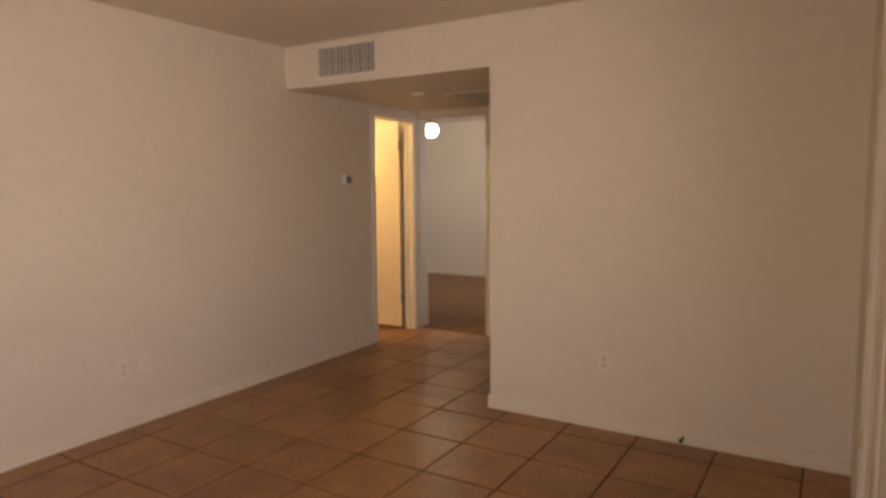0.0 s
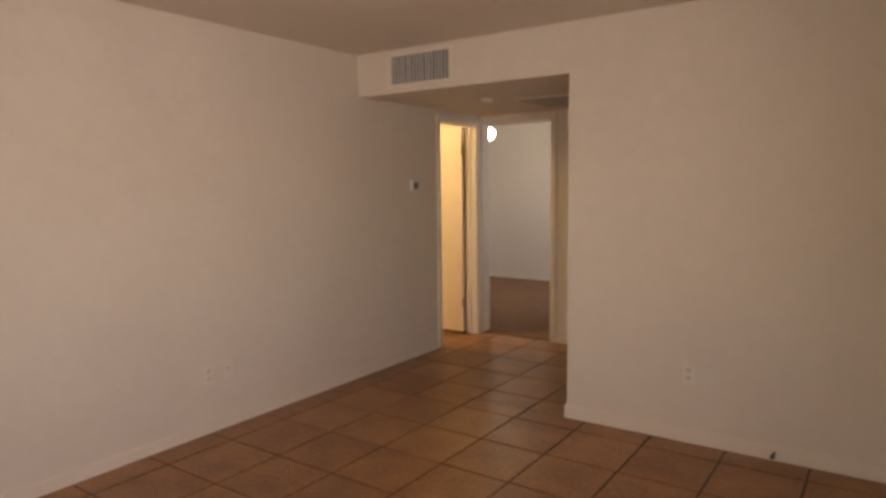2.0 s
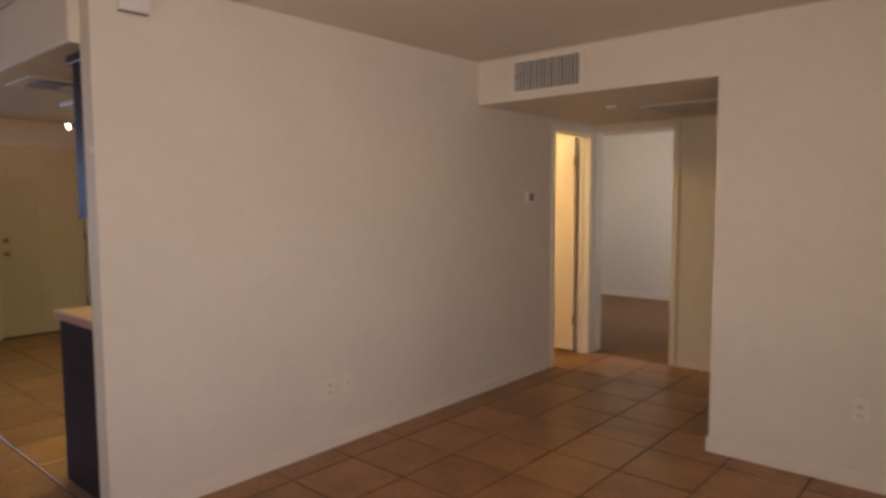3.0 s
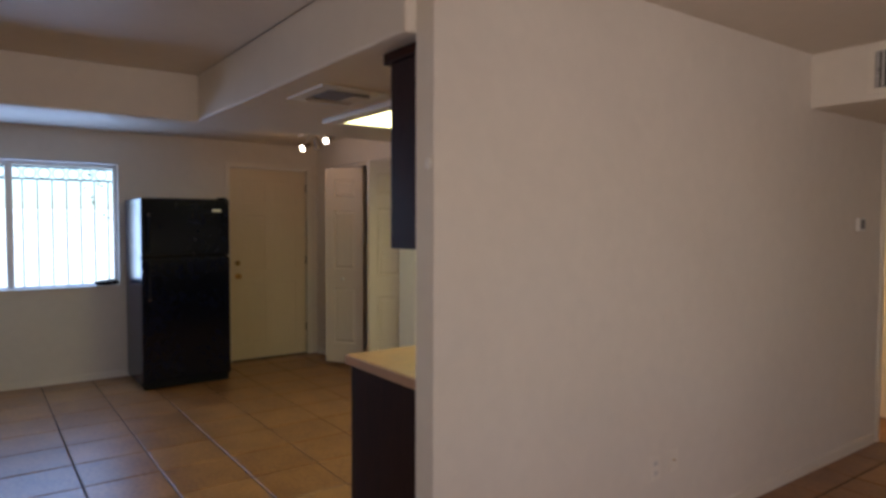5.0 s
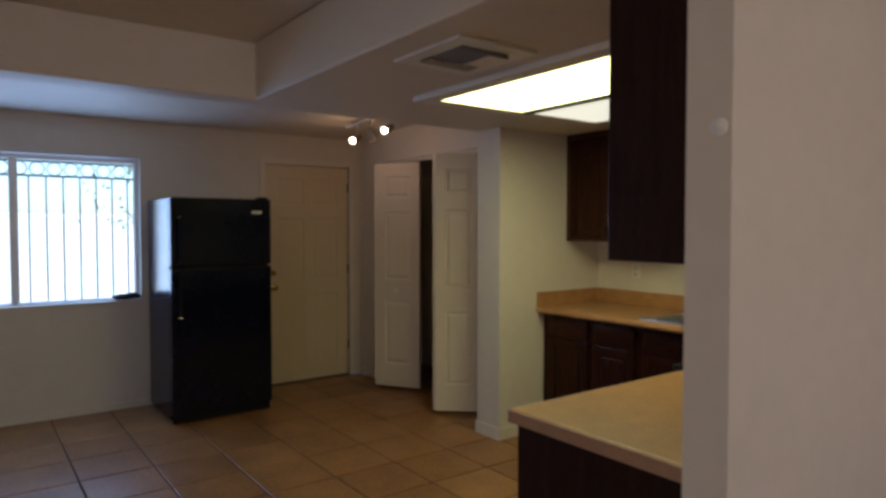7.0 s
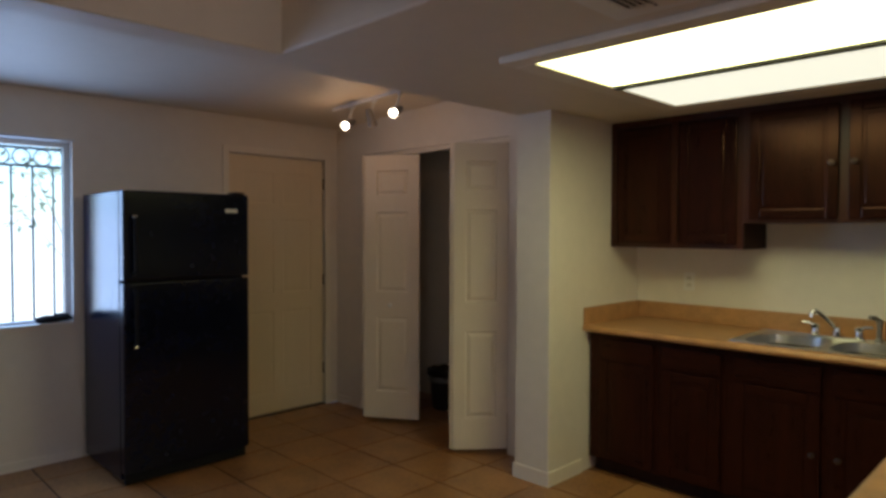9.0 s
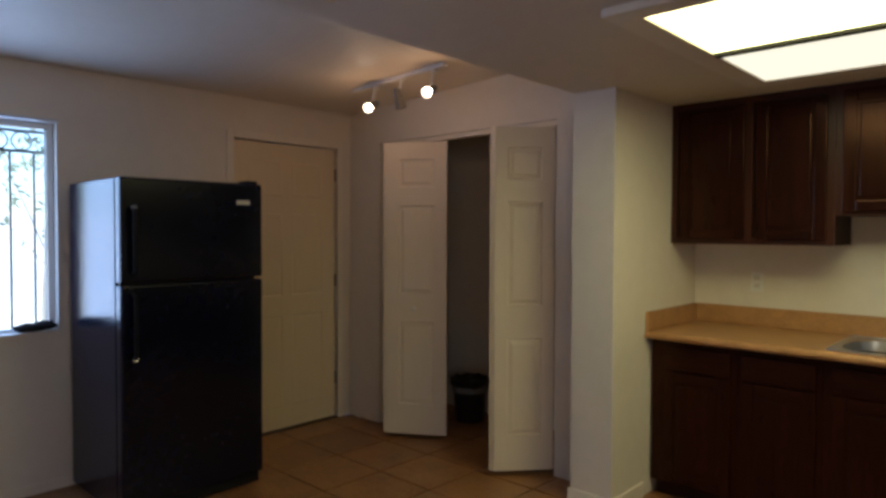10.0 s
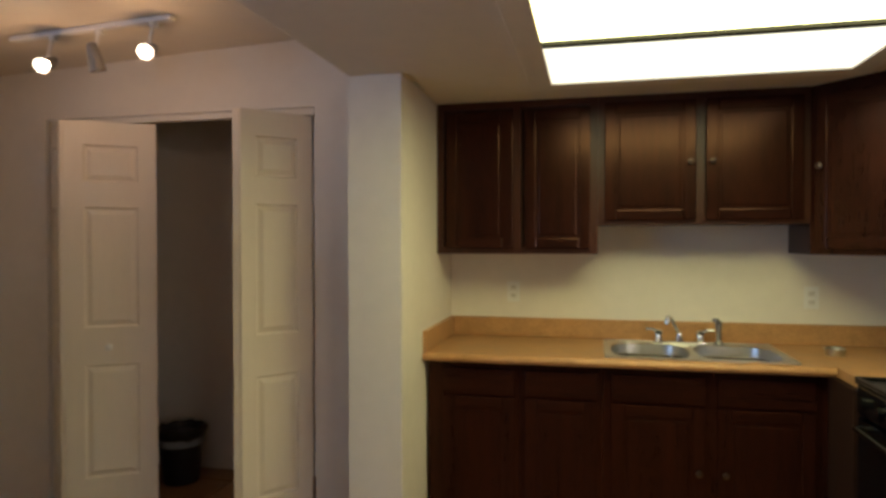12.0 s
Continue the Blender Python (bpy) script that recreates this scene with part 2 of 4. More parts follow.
# ---------- large structure ----------
T = 0.12
wall("wall_partition", False, (YA, 4.89, 5.54, YH), (0, 2.06, ZC, ZH), ((1, 0), (1, 2), (2, 2)), XK, XA,
     "off-white painted partition wall with orange-peel texture")
wall("wall_living_far", True, (XA, XC, XR), (0, ZC, ZH), ((0, 0),), YB, YB + T, "off-white painted living room wall beside the hall")
# window opening beside the door is assumed, made for the living fill lamp
wall("wall_front_door", False, (YS, 0.45, 1.75, 2.0, 2.92, YB + T), (0, 0.85, 2.05, 2.06, ZH), ((1, 1), (3, 0), (3, 1), (3, 2)), XR, XR + T,
     "off-white painted wall around the front door")
# window opening added out of view to hold the south fill lamp
wall("wall_south", True, (XB - T, -2.6, -0.8, XR + T), (0, 0.85, 2.05, ZH), ((1, 1),), YS - T, YS, "off-white painted wall with an added window opening")
WY0, WY1, WZ0, WZ1 = -0.68, 1.042, 0.867, 2.02
DY0, DY1, DZ = 2.09, 2.965, 2.06
wall("wall_garden", False, (YS, WY0, WY1, DY0, DY1, YK + 0.1), (0, WZ0, WZ1, DZ, ZH), ((1, 1), (3, 0), (3, 1), (3, 2)), XB - 0.16, XB,
     "off-white painted outer wall with window and back door")
CX0, CX1, CZ = -8.58, -7.034, 2.085
wall("wall_closet", True, (XB, CX0, CX1, PX0), (0, CZ, ZH), ((1, 0),), YP, YP + 0.1, "off-white painted wall over a bifold closet opening")
slab("wall_pier", [(PX0, PY, 0, PX1, YK, ZC)], PAINT, "off-white painted wall pier beside the kitchen counter", "wall")
slab("wall_kitchen", [(XB, YK, 0, XK, YK + 0.1, ZH)], PAINT, "cream painted kitchen wall behind the sink", "wall")
HX = -1.2
BX0, BX1, BY = -6.9, -1.6, 9.10
BDX0, BDX1 = -3.915, -3.165
wall("wall_hall_end", True, (BX0, BDX0, BDX1, BX1 + 0.6), (0, 2.10, 2.5), ((1, 0),), YH, YH + T, "off-white painted wall at the end of the hall")
slab("wall_hall_side", [(HX, YB + T, 0, HX + T, YH, ZC)], PAINT, "off-white painted hall side wall", "wall")
slab("wall_bedroom_far", [(BX0, BY, 0, BX1, BY + T, 2.5)], PAINT, "off-white painted bedroom wall", "wall")
slab("wall_bedroom_west", [(BX0 - T, YH, 0, BX0, BY + T, 2.5)], PAINT, "off-white painted bedroom wall", "wall")
wall("wall_bedroom_east", False, (YH + T, 6.85, 8.35, BY + T), (0, 0.9, 2.05, 2.5), ((1, 1),), BX1, BX1 + T, "off-white painted bedroom wall with a window opening")
slab("wall_bath", [(-6.0, YK + 0.1, 0, -5.9, YH, 2.4)], PAINT, "off-white painted bathroom wall", "wall")

# ceilings
slab("ceiling_main", [(XA, YS - T, ZH, XR + T, YB + T, ZH + 0.1), (XB - 0.16, YS - T, ZH, XA, SY, ZH + 0.1)],
     CEIL, "smooth painted high ceiling of living and dining area", "ceiling")
bm = bmesh.new()
box(bm, PX0, SY, ZC, XK, YK, ZH, bevel=0.012)
box(bm, PX0, YS, ZC, -6.58, SY + 0.02, ZH, bevel=0.012)
solid("ceiling_kitchen", bm, CEIL, "dropped painted kitchen ceiling with beam edge", "ceiling")
bm = bmesh.new()
vs = [bm.verts.new(p) for p in ((PX0, YS, 2.43), (PX0, YP, 2.43), (XB, YP, 2.33), (XB, YS, 2.33))]
bm.faces.new(vs)
r = bmesh.ops.extrude_face_region(bm, geom=bm.faces[:])
bmesh.ops.translate(bm, vec=(0, 0, 0.1), verts=[v for v in r["geom"] if isinstance(v, bmesh.types.BMVert)])
solid("ceiling_garden_side", bm, CEIL, "slightly sloping painted ceiling along the garden wall", "ceiling")
slab("ceiling_hall", [(XK, YB + T, ZC, HX + T, YH, ZC + 0.1)], CEIL, "low painted hall ceiling", "ceiling")
slab("ceiling_bedroom", [(BX0, YH + T, 2.40, BX1, BY, 2.55)], CEIL, "painted bedroom ceiling", "ceiling")
slab("ceiling_closet", [(XB, YP + 0.1, 2.3, PX0, YK, 2.4)], CEIL, "painted closet ceiling", "ceiling")
slab("ceiling_bath", [(-5.9, YK + 0.1, 2.3, XK, YH, 2.4)], CEIL, "painted bathroom ceiling", "ceiling")

# floors
floor_grout = slab("floor", [(XB, YS, -0.1, XR, YB + 0.02, -0.006), (-5.9, YB, -0.1, HX, YH + 0.02, -0.006)], GROUT,
                   "terracotta floor tiles with dark grout joints", "floor")
slab("floor_carpet", [(BX0, YH + 0.02, -0.1, BX1, BY, 0.006)], CARPET, "brown bedroom carpet", "carpet")
slab("ground", [(-400, -400, -0.35, 400, 400, -0.2)], GRAVEL, "pale gravel yard", "ground")
# overhang past the front wall is added, unseen, to block the sun
slab("roof", [(XB - 0.5, YS - 0.5, ZH + 0.1, XR + 2.6, BY + 0.5, ZH + 0.3)], STUCCO, "flat roof over the home with an added unseen overhang that blocks the sun", "roof")

# baseboards
def baseboard(name, b):
    bm = bmesh.new()
    box(bm, *b, bevel=0.003)
    return solid(name, bm, TRIM, "painted wooden baseboard", "baseboard")


baseboard("baseboard_living_far", (XC - 0.012, YB - 0.013, 0, XR, YB, 0.085))
baseboard("baseboard_hall_corner", (XC - 0.013, YB, 0, XC, YB + T, 0.085))
baseboard("baseboard_partition", (XA, YA, 0, XA + 0.010, 4.83, 0.07))
baseboard("baseboard_garden", (XB, YS, 0, XB + 0.010, DY0 - 0.06, 0.06))
baseboard("baseboard_pier_front", (PX0 - 0.012, PY - 0.012, 0, PX1 + 0.012, PY, 0.085))
baseboard("baseboard_pier_side", (PX1, PY, 0, PX1 + 0.012, 3.16, 0.085))
baseboard("baseboard_bedroom", (BX0, BY - 0.013, 0, BX1, BY, 0.085))
baseboard("baseboard_hall_end", (BDX1 + 0.06, YH - 0.012, 0, HX, YH, 0.05))


# ---------- doors ----------
def casing(name, horizontal, a0, a1, face, ztop, w=0.058, d=0.014, sign=-1):
    """Door trim round an opening from a0 to a1; horizontal says the wall runs along x."""
    t = tagged(new(name), "painted wooden door casing", "door frame", "", "structure")
    f0, f1 = face, face + sign * d
    for nm, s0, s1, z0, z1 in (("jamb_trim", a0 - w, a0, 0, ztop + w), ("jamb_trim", a1, a1 + w, 0, ztop + w), ("head_trim", a0, a1, ztop, ztop + w)):
        b = (s0, f0, z0, s1, f1, z1) if horizontal else (f0, s0, z0, f1, s1, z1)
        boxpart(nm, t, TRIM, b, 0.004)
    return t


def door_leaf(name, label, w, h, rows, material=DOORP, thick=0.036, kind="structure", relief=1.0):
    """A leaf along local x from 0 to w, faces at local y = 0 (front, towards -y) and y = thick, with moulded panels."""
    t = tagged(new(name), label, "door", "", kind)
    cols = ((0.13 * w, 0.46 * w), (0.54 * w, 0.87 * w)) if w > 0.55 else ((0.19 * w, 0.81 * w),)
    us = [0.0] + [u for c in cols for u in c] + [w]
    zs = [0.0] + [z for c in rows for z in c] + [h]
    holes = [(2 * i + 1, 2 * j + 1) for i in range(len(cols)) for j in range(len(rows))]
    bm = bmesh.new()
    if rows:
        cell_slab(bm, us, zs, holes, lambda u, z, k: (u, (0.0, thick)[k], z))
    else:
        box(bm, 0, 0, 0, w, thick, h, bevel=0.002)
    part("leaf", bm, material, t)
    d = 0.012 * relief
    for z0, z1 in rows:
        for c0, c1 in cols:
            bm = bmesh.new()
            rings = []
            for inset, y in ((0, thick), (0, -0.0015), (0.006, -0.0015), (0.013, d), (0.020, d), (0.042, 0.15 * d)):
                rings.append([bm.verts.new((x, y, z)) for x, z in ((c0 + inset, z0 + inset), (c1 - inset, z0 + inset), (c1 - inset, z1 - inset), (c0 + inset, z1 - inset))])
            for q, p in zip(rings, rings[1:]):
                for i in range(4):
                    bm.faces.new((q[i], q[(i + 1) % 4], p[(i + 1) % 4], p[i]))
            bm.faces.new(rings[-1])
            bm.faces.new(rings[0])
            part("panel", bm, material, t)
    return t


ROWS6 = ((0.15, 0.82), (0.95, 1.55), (1.66, 1.92))
bd = door_leaf("door_back", "closed six-panel back door with brass knob, cream paint warmed for lamplight", 0.845, 2.035, ROWS6, BACKP, relief=0.16)
bd.matrix_world = pose(XB - 0.022, 2.105, 0.012, 0, 0, 90)
bm = bmesh.new()
lathe(bm, [(0.031, 0), (0.031, 0.006), (0.013, 0.012), (0.012, 0.034), (0.024, 0.042), (0.028, 0.055), (0.022, 0.068), (0.0, 0.071)], pose(0.075, 0, 0.90, 90))
part("knob", bm, BRASS, bd, "round brass door knob", True)
bm = bmesh.new()
lathe(bm, [(0.029, 0), (0.029, 0.008), (0.022, 0.016), (0.0, 0.017)], pose(0.075, 0, 1.035, 90))
box(bm, 0.072, -0.03, 1.025, 0.078, -0.015, 1.045, 0.002)
part("deadbolt", bm, BRASS, bd, "round deadbolt rosette", True)
for z in (0.25, 1.0, 1.80):
    bm = bmesh.new()
    rod(bm, (0.848, -0.006, z), (0.848, -0.006, z + 0.09), 0.006)
    part("hinge", bm, BRONZE, bd)
casing("door_frame_back", False, 2.098, 2.957, XB, 2.055, 0.05, 0.012, 1)
# board added behind the leaf, unseen, to stop light at its gaps
boxpart("light_stop_board", bd, TRIM, (-0.012, 0.040, -0.010, 0.858, 0.075, 2.045))
boxpart("threshold", bd, BRONZE, (-0.01, -0.03, -0.012, 0.855, 0.05, -0.002))

# hall: bedroom opening and the open bathroom door
casing("door_frame_bedroom", True, BDX0, BDX1, YH, 2.09, 0.045, 0.014, -1)
t = tagged(new("door_lining_bedroom"), "painted door lining of the bedroom opening", "door frame", "", "structure")
boxpart("lining", t, TRIM, (BDX0, YH - 0.002, 0, BDX0 + 0.006, YH + T + 0.01, 2.09))
boxpart("lining", t, TRIM, (BDX1 - 0.014, YH - 0.002, 0, BDX1, YH + T + 0.01, 2.09))
boxpart("lining", t, TRIM, (BDX0 + 0.007, YH - 0.002, 2.076, BDX1 - 0.015, YH + T + 0.01, 2.09))
casing("door_frame_bath", False, 4.905, 5.53, XA, 2.05, 0.05, 0.014, 1)
t = tagged(new("door_lining_bath"), "painted door lining of the bathroom opening", "door frame", "", "structure")
boxpart("lining", t, TRIM, (XK - 0.01, 5.52, 0, XA + 0.002, 5.538, 2.05))
boxpart("lining", t, TRIM, (XK - 0.01, 4.892, 0, XA + 0.002, 4.908, 2.05))
boxpart("lining", t, TRIM, (XK - 0.01, 4.908, 2.044, XA + 0.002, 5.52, 2.058))
boxpart("stop", t, TRIM, (XK + 0.02, 5.51, 0, XK + 0.05, 5.52, 2.04))
bath = door_leaf("door_bath", "open cream flush bathroom door", 0.745, 2.02, ())
bath.matrix_world = pose(XK - 0.765, 5.47, 0.02, 0, 0, 0)
for z in (0.25, 1.75):
    bm = bmesh.new()
    rod(bm, (0.748, -0.004, z), (0.748, -0.004, z + 0.09), 0.006)
    part("hinge", bm, BRONZE, bath)

# front door, closed, near the walker's start
fd = door_leaf("door_front", "closed cream front door with painted-over hinges", 0.90, 2.03, ROWS6)
fd.matrix_world = pose(XR + 0.02, 2.91, 0.015, 0, 0, -90)
for z in (0.46, 1.02, 1.72):
    bm = bmesh.new()
    rod(bm, (0.004, -0.022, z), (0.004, -0.022, z + 0.075), 0.0055)
    part("hinge", bm, BACKP, fd)
casing("door_frame_front", False, 2.0, 2.92, XR, 2.055, 0.055, 0.007, -1)


# ---------- closet with bifold doors ----------
def bifold_leaf(label, p0, p1, knob):
    """A leaf whose front lies along p0 to p1, seen from the kitchen."""
    d = Vector((p1[0] - p0[0], p1[1] - p0[1], 0))
    w = d.length
    t = door_leaf("bifold_door", label, w, 2.012, ((0.20, 0.785), (0.965, 1.585), (1.70, 1.90)), DOORP, 0.03, kind="")
    tagged(t, group="bifold closet doors")
    t.matrix_world = pose(p0[0], p0[1], 0.03, 0, 0, math.degrees(math.atan2(d.y, d.x)))
    if knob:
        bm = bmesh.new()
        lathe(bm, [(0.008, 0), (0.008, 0.012), (0.017, 0.02), (0.018, 0.03), (0.0, 0.036)], pose(knob, 0, 0.872, 90))
        part("knob", bm, PLASTIC, t, "small white knob", True)
    return t


bifold_leaf("half-open white raised-panel bifold leaf with knob", (-8.290, 2.898), (-7.935, 3.125), 0.2)
bifold_leaf("half-open white raised-panel bifold leaf at the jamb", (-8.573, 3.112), (-8.312, 2.892), 0)
bifold_leaf("open white raised-panel bifold leaf at the jamb", (-7.283, 2.836), (-7.055, 3.105), 0)
bifold_leaf("folded white raised-panel bifold leaf with knob", (-7.430, 3.19), (-7.320, 2.832), 0.18)
t = thing("bifold_track", "painted metal track over the bifold doors", "door track", kind="structure")
boxpart("track", t, TRIM, (CX0 + 0.01, YP + 0.02, CZ - 0.032, CX1 - 0.01, YP + 0.055, CZ - 0.001))

BINX, BINY = -8.13, 3.60
BIN_SCALE = 0.86
bin_ = thing("waste_bin", "black plastic waste bin with a crumpled bag on the closet floor", "waste bin", (BINX, BINY, 0))
bm = bmesh.new()
lathe(bm, [(0.0, 0.0), (0.115, 0.0), (0.122, 0.02), (0.148, 0.33), (0.152, 0.34), (0.148, 0.345), (0.135, 0.34), (0.11, 0.03)], pose(0, 0, 0))
part("bin_body", bm, BAG, bin_, "tapered black bin", True)
bm = bmesh.new()
lathe(bm, [(0.150, 0.265), (0.153, 0.265), (0.159, 0.315), (0.155, 0.315)], pose(0, 0, 0))
part("band", bm, BAND, bin_, "pale grey folded bag rim", True)
bm = bmesh.new()
lathe(bm, [(0.157, 0.318), (0.172, 0.335), (0.176, 0.372), (0.150, 0.385), (0.115, 0.33)], pose(0, 0, 0), 18)
for v in bm.verts:
    v.co += 0.022 * noise.noise_vector(v.co * 19)
part("bag", bm, BAG, bin_, "crumpled black bag", True)
bin_.scale = (BIN_SCALE,) * 3


# ---------- window with security grille ----------
win = tagged(new("window_1"), "sliding window with white aluminium frame", "window", "", "structure")
WX = XB - 0.085
f = 0.032
ym = (WY0 + WY1) / 2
for nm, b in (("window_frame", (WX - 0.03, WY0, WZ0, WX + 0.03, WY1, WZ0 + f)), ("window_frame", (WX - 0.03, WY0, WZ1 - f, WX + 0.03, WY1, WZ1)),
              ("window_frame", (WX - 0.03, WY0, WZ0 + f, WX + 0.03, WY0 + f, WZ1 - f)), ("window_frame", (WX - 0.03, WY1 - f, WZ0 + f, WX + 0.03, WY1, WZ1 - f)),
              ("mullion", (WX - 0.02, ym - 0.028, WZ0 + f, WX + 0.022, ym + 0.028, WZ1 - f))):
    boxpart(nm, win, ALU, b, 0.003)
for a, b in ((WY0 + f, ym - 0.028), (ym + 0.028, WY1 - f)):
    p = boxpart("pane", win, GLASS, (WX - 0.004, a, WZ0 + f, WX, b, WZ1 - f))
    p.visible_shadow = False
boxpart("window_sill", win, TRIM, (WX + 0.03, WY0 + 0.001, WZ0, XB + 0.018, WY1 - 0.001, WZ0 + 0.016), 0.004)
boxpart("drip_cap", win, ALU, (XB, WY0 - 0.01, WZ1 + 0.002, XB + 0.016, WY1 + 0.012, WZ1 + 0.016), 0.003)

gr = tagged(new("window_grille"), "painted iron security grille outside the window", "window grille", "", "")
GX = XB - 0.21
for z in (0.872, 1.872, 1.985):
    bm = bmesh.new()
    box(bm, GX - 0.008, WY0 - 0.05, z - 0.008, GX + 0.008, WY1 + 0.05, z + 0.008)
    part("rail", bm, BARS, gr)
nb = 15
step = 0.1165
bar0 = WY1 - 0.055
for i in range(nb):
    y = bar0 - i * step
    bm = bmesh.new()
    box(bm, GX - 0.006, y - 0.0055, 0.86, GX + 0.006, y + 0.0055, 1.866, 0.001)
    part("bar", bm, BARS, gr)
    yc = y - step / 2
    bm = bmesh.new()
    pts = [Vector((GX, yc + 0.05 * math.cos(a * math.pi / 10), 1.9285 + 0.05 * math.sin(a * math.pi / 10))) for a in range(21)]
    for a, b in zip(pts, pts[1:]):
        rod(bm, a, b, 0.0045, 0.0045, 6)
    part("ring", bm, BARS, gr)

cl = thing("cloth", "crumpled black cloth lying on the window sill", "cloth", (XB - 0.02, 0.955, WZ0 + 0.016))
bm = bmesh.new()
ball(bm, (0, -0.02, 0.024), 0.06, 0.55, 1.75, 0.42, 24)
ball(bm, (0.0, 0.03, 0.036), 0.036, 0.6, 1.2, 0.55, 16)
ball(bm, (0.0, -0.075, 0.020), 0.034, 0.7, 1.4, 0.5, 16)
for v in bm.verts:
    v.co += 0.011 * noise.noise_vector(v.co * 34)
    v.co.z = max(v.co.z, 0.001)
part("cloth_body", bm, CLOTH, cl, smooth=True)

# front window assumed for its light, and bedroom window; neither is in view
for nm, x, y0, y1, z0, z1 in (("assumed_window_living", XR + 0.08, 0.45, 1.75, 0.85, 2.05), ("window_3", BX1 + 0.06, 6.85, 8.35, 0.9, 2.05)):
    w = tagged(new(nm), "unseen aluminium framed window placed for its daylight", "window", "", "structure")
    yc = (y0 + y1) / 2
    for a, b, c, d in ((y0, y1, z0, z0 + f), (y0, y1, z1 - f, z1), (y0, y0 + f, z0 + f, z1 - f), (y1 - f, y1, z0 + f, z1 - f), (yc - 0.025, yc + 0.025, z0 + f, z1 - f)):
        boxpart("window_frame", w, ALU, (x - 0.03, a, c, x + 0.03, b, d))

# unseen window, made up to frame the south fill lamp
w = tagged(new("added_window_south"), "unseen aluminium framed window placed for its daylight", "window", "", "structure")
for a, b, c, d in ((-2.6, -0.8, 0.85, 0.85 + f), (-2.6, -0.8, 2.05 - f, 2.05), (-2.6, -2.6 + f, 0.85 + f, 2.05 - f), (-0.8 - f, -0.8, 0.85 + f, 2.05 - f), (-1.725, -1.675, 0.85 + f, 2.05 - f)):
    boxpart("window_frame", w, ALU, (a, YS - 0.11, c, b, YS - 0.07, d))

# ---------- refrigerator ----------
fr = thing("refrigerator", "black top-freezer refrigerator standing against the garden wall", "refrigerator")
FX, FY0, FY1, FH = -8.172, 1.092, 1.852, 1.688
bm = bmesh.new()
box(bm, -8.885, FY0, 0.03, FX - 0.075, FY1, FH, bevel=0.006)
part("cabinet", bm, FRIDGEM, fr, "black textured steel cabinet")
for nm, z0, z1 in (("freezer_door", 1.178, FH + 0.004), ("fridge_door", 0.075, 1.166)):
    bm = bmesh.new()
    box(bm, FX - 0.068, FY0 - 0.002, z0, FX, FY1 + 0.002, z1, bevel=0.012)
    d = part(nm, bm, FRIDGEM, fr)
    bm = bmesh.new()
    box(bm, FX - 0.076, FY0 + 0.01, z0 + 0.01, FX - 0.067, FY1 - 0.01, z1 - 0.01)
    part("gasket", bm, RUBBER, d)
    bm = bmesh.new()
    zs = (1.215, 1.545) if nm == "freezer_door" else (0.80, 1.13)
    hy = FY0 + 0.055
    tube(bm, [(FX - 0.002, hy, zs[0]), (FX + 0.038, hy, zs[0] + 0.02), (FX + 0.038, hy, zs[1] - 0.02), (FX - 0.002, hy, zs[1])], 0.011)
    part("handle", bm, RUBBER, d, "black bar handle", True)
    zt = zs[1] if nm == "freezer_door" else zs[0]
    boxpart("handle_cap", d, CHROME, (FX, hy - 0.012, zt - 0.006, FX + 0.03, hy + 0.012, zt + 0.006), 0.002)
boxpart("badge", fr, STEEL, (FX, FY1 - 0.155, 1.575, FX + 0.003, FY1 - 0.075, 1.60), 0.001, "small silver name plate")
boxpart("kick_grille", fr, RUBBER, (FX - 0.06, FY0 + 0.01, 0.012, FX - 0.03, FY1 - 0.01, 0.07))
boxpart("hinge_cover", fr, BLACK, (FX - 0.10, FY1 - 0.09, FH + 0.004, FX - 0.01, FY1 - 0.02, FH + 0.020), 0.005)
for x in (-8.84, FX - 0.11):
    for y in (FY0 + 0.06, FY1 - 0.06):
        bm = bmesh.new()
        rod(bm, (x, y, 0), (x, y, 0.032), 0.02)
        part("foot", bm, RUBBER, fr)

# ---------- kitchen ----------
def cab_door(parent, w, h, m, knob=None, name="door", bronze=True):
    """Raised-panel door in local x,z; front at local y = 0 facing -y; m places it."""
    s = min(0.055, w * 0.17)
    th = 0.02
    bm = bmesh.new()
    box(bm, s - 0.002, 0.007, s - 0.002, w - s + 0.002, th, h - s + 0.002)
    box(bm, s + 0.014, 0.001, s + 0.014, w - s - 0.014, 0.012, h - s - 0.014, bevel=0.0058)
    bmesh.ops.transform(bm, matrix=m, verts=bm.verts)
    d = part(name, bm, WOOD, parent)
    for nm, b, mt in (("stile", (0, 0, 0, s, th, h), WOOD), ("stile", (w - s, 0, 0, w, th, h), WOOD),
                      ("cross_rail", (s, 0.0005, 0, w - s, th, s), WOODX), ("cross_rail", (s, 0.0005, h - s, w - s, th, h), WOODX)):
        bm = bmesh.new()
        box(bm, *b, bevel=0.007 if nm == "cross_rail" else 0.004)
        bmesh.ops.transform(bm, matrix=m, verts=bm.verts)
        part(nm, bm, mt, d)
    if knob:
        bm = bmesh.new()
        lathe(bm, [(0.007, 0), (0.006, 0.012), (0.014, 0.018), (0.015, 0.025), (0.0, 0.030)], m @ pose(knob[0], 0, knob[1], 90))
        part("knob", bm, BRONZE, d, "dark round knob", True)
    return d


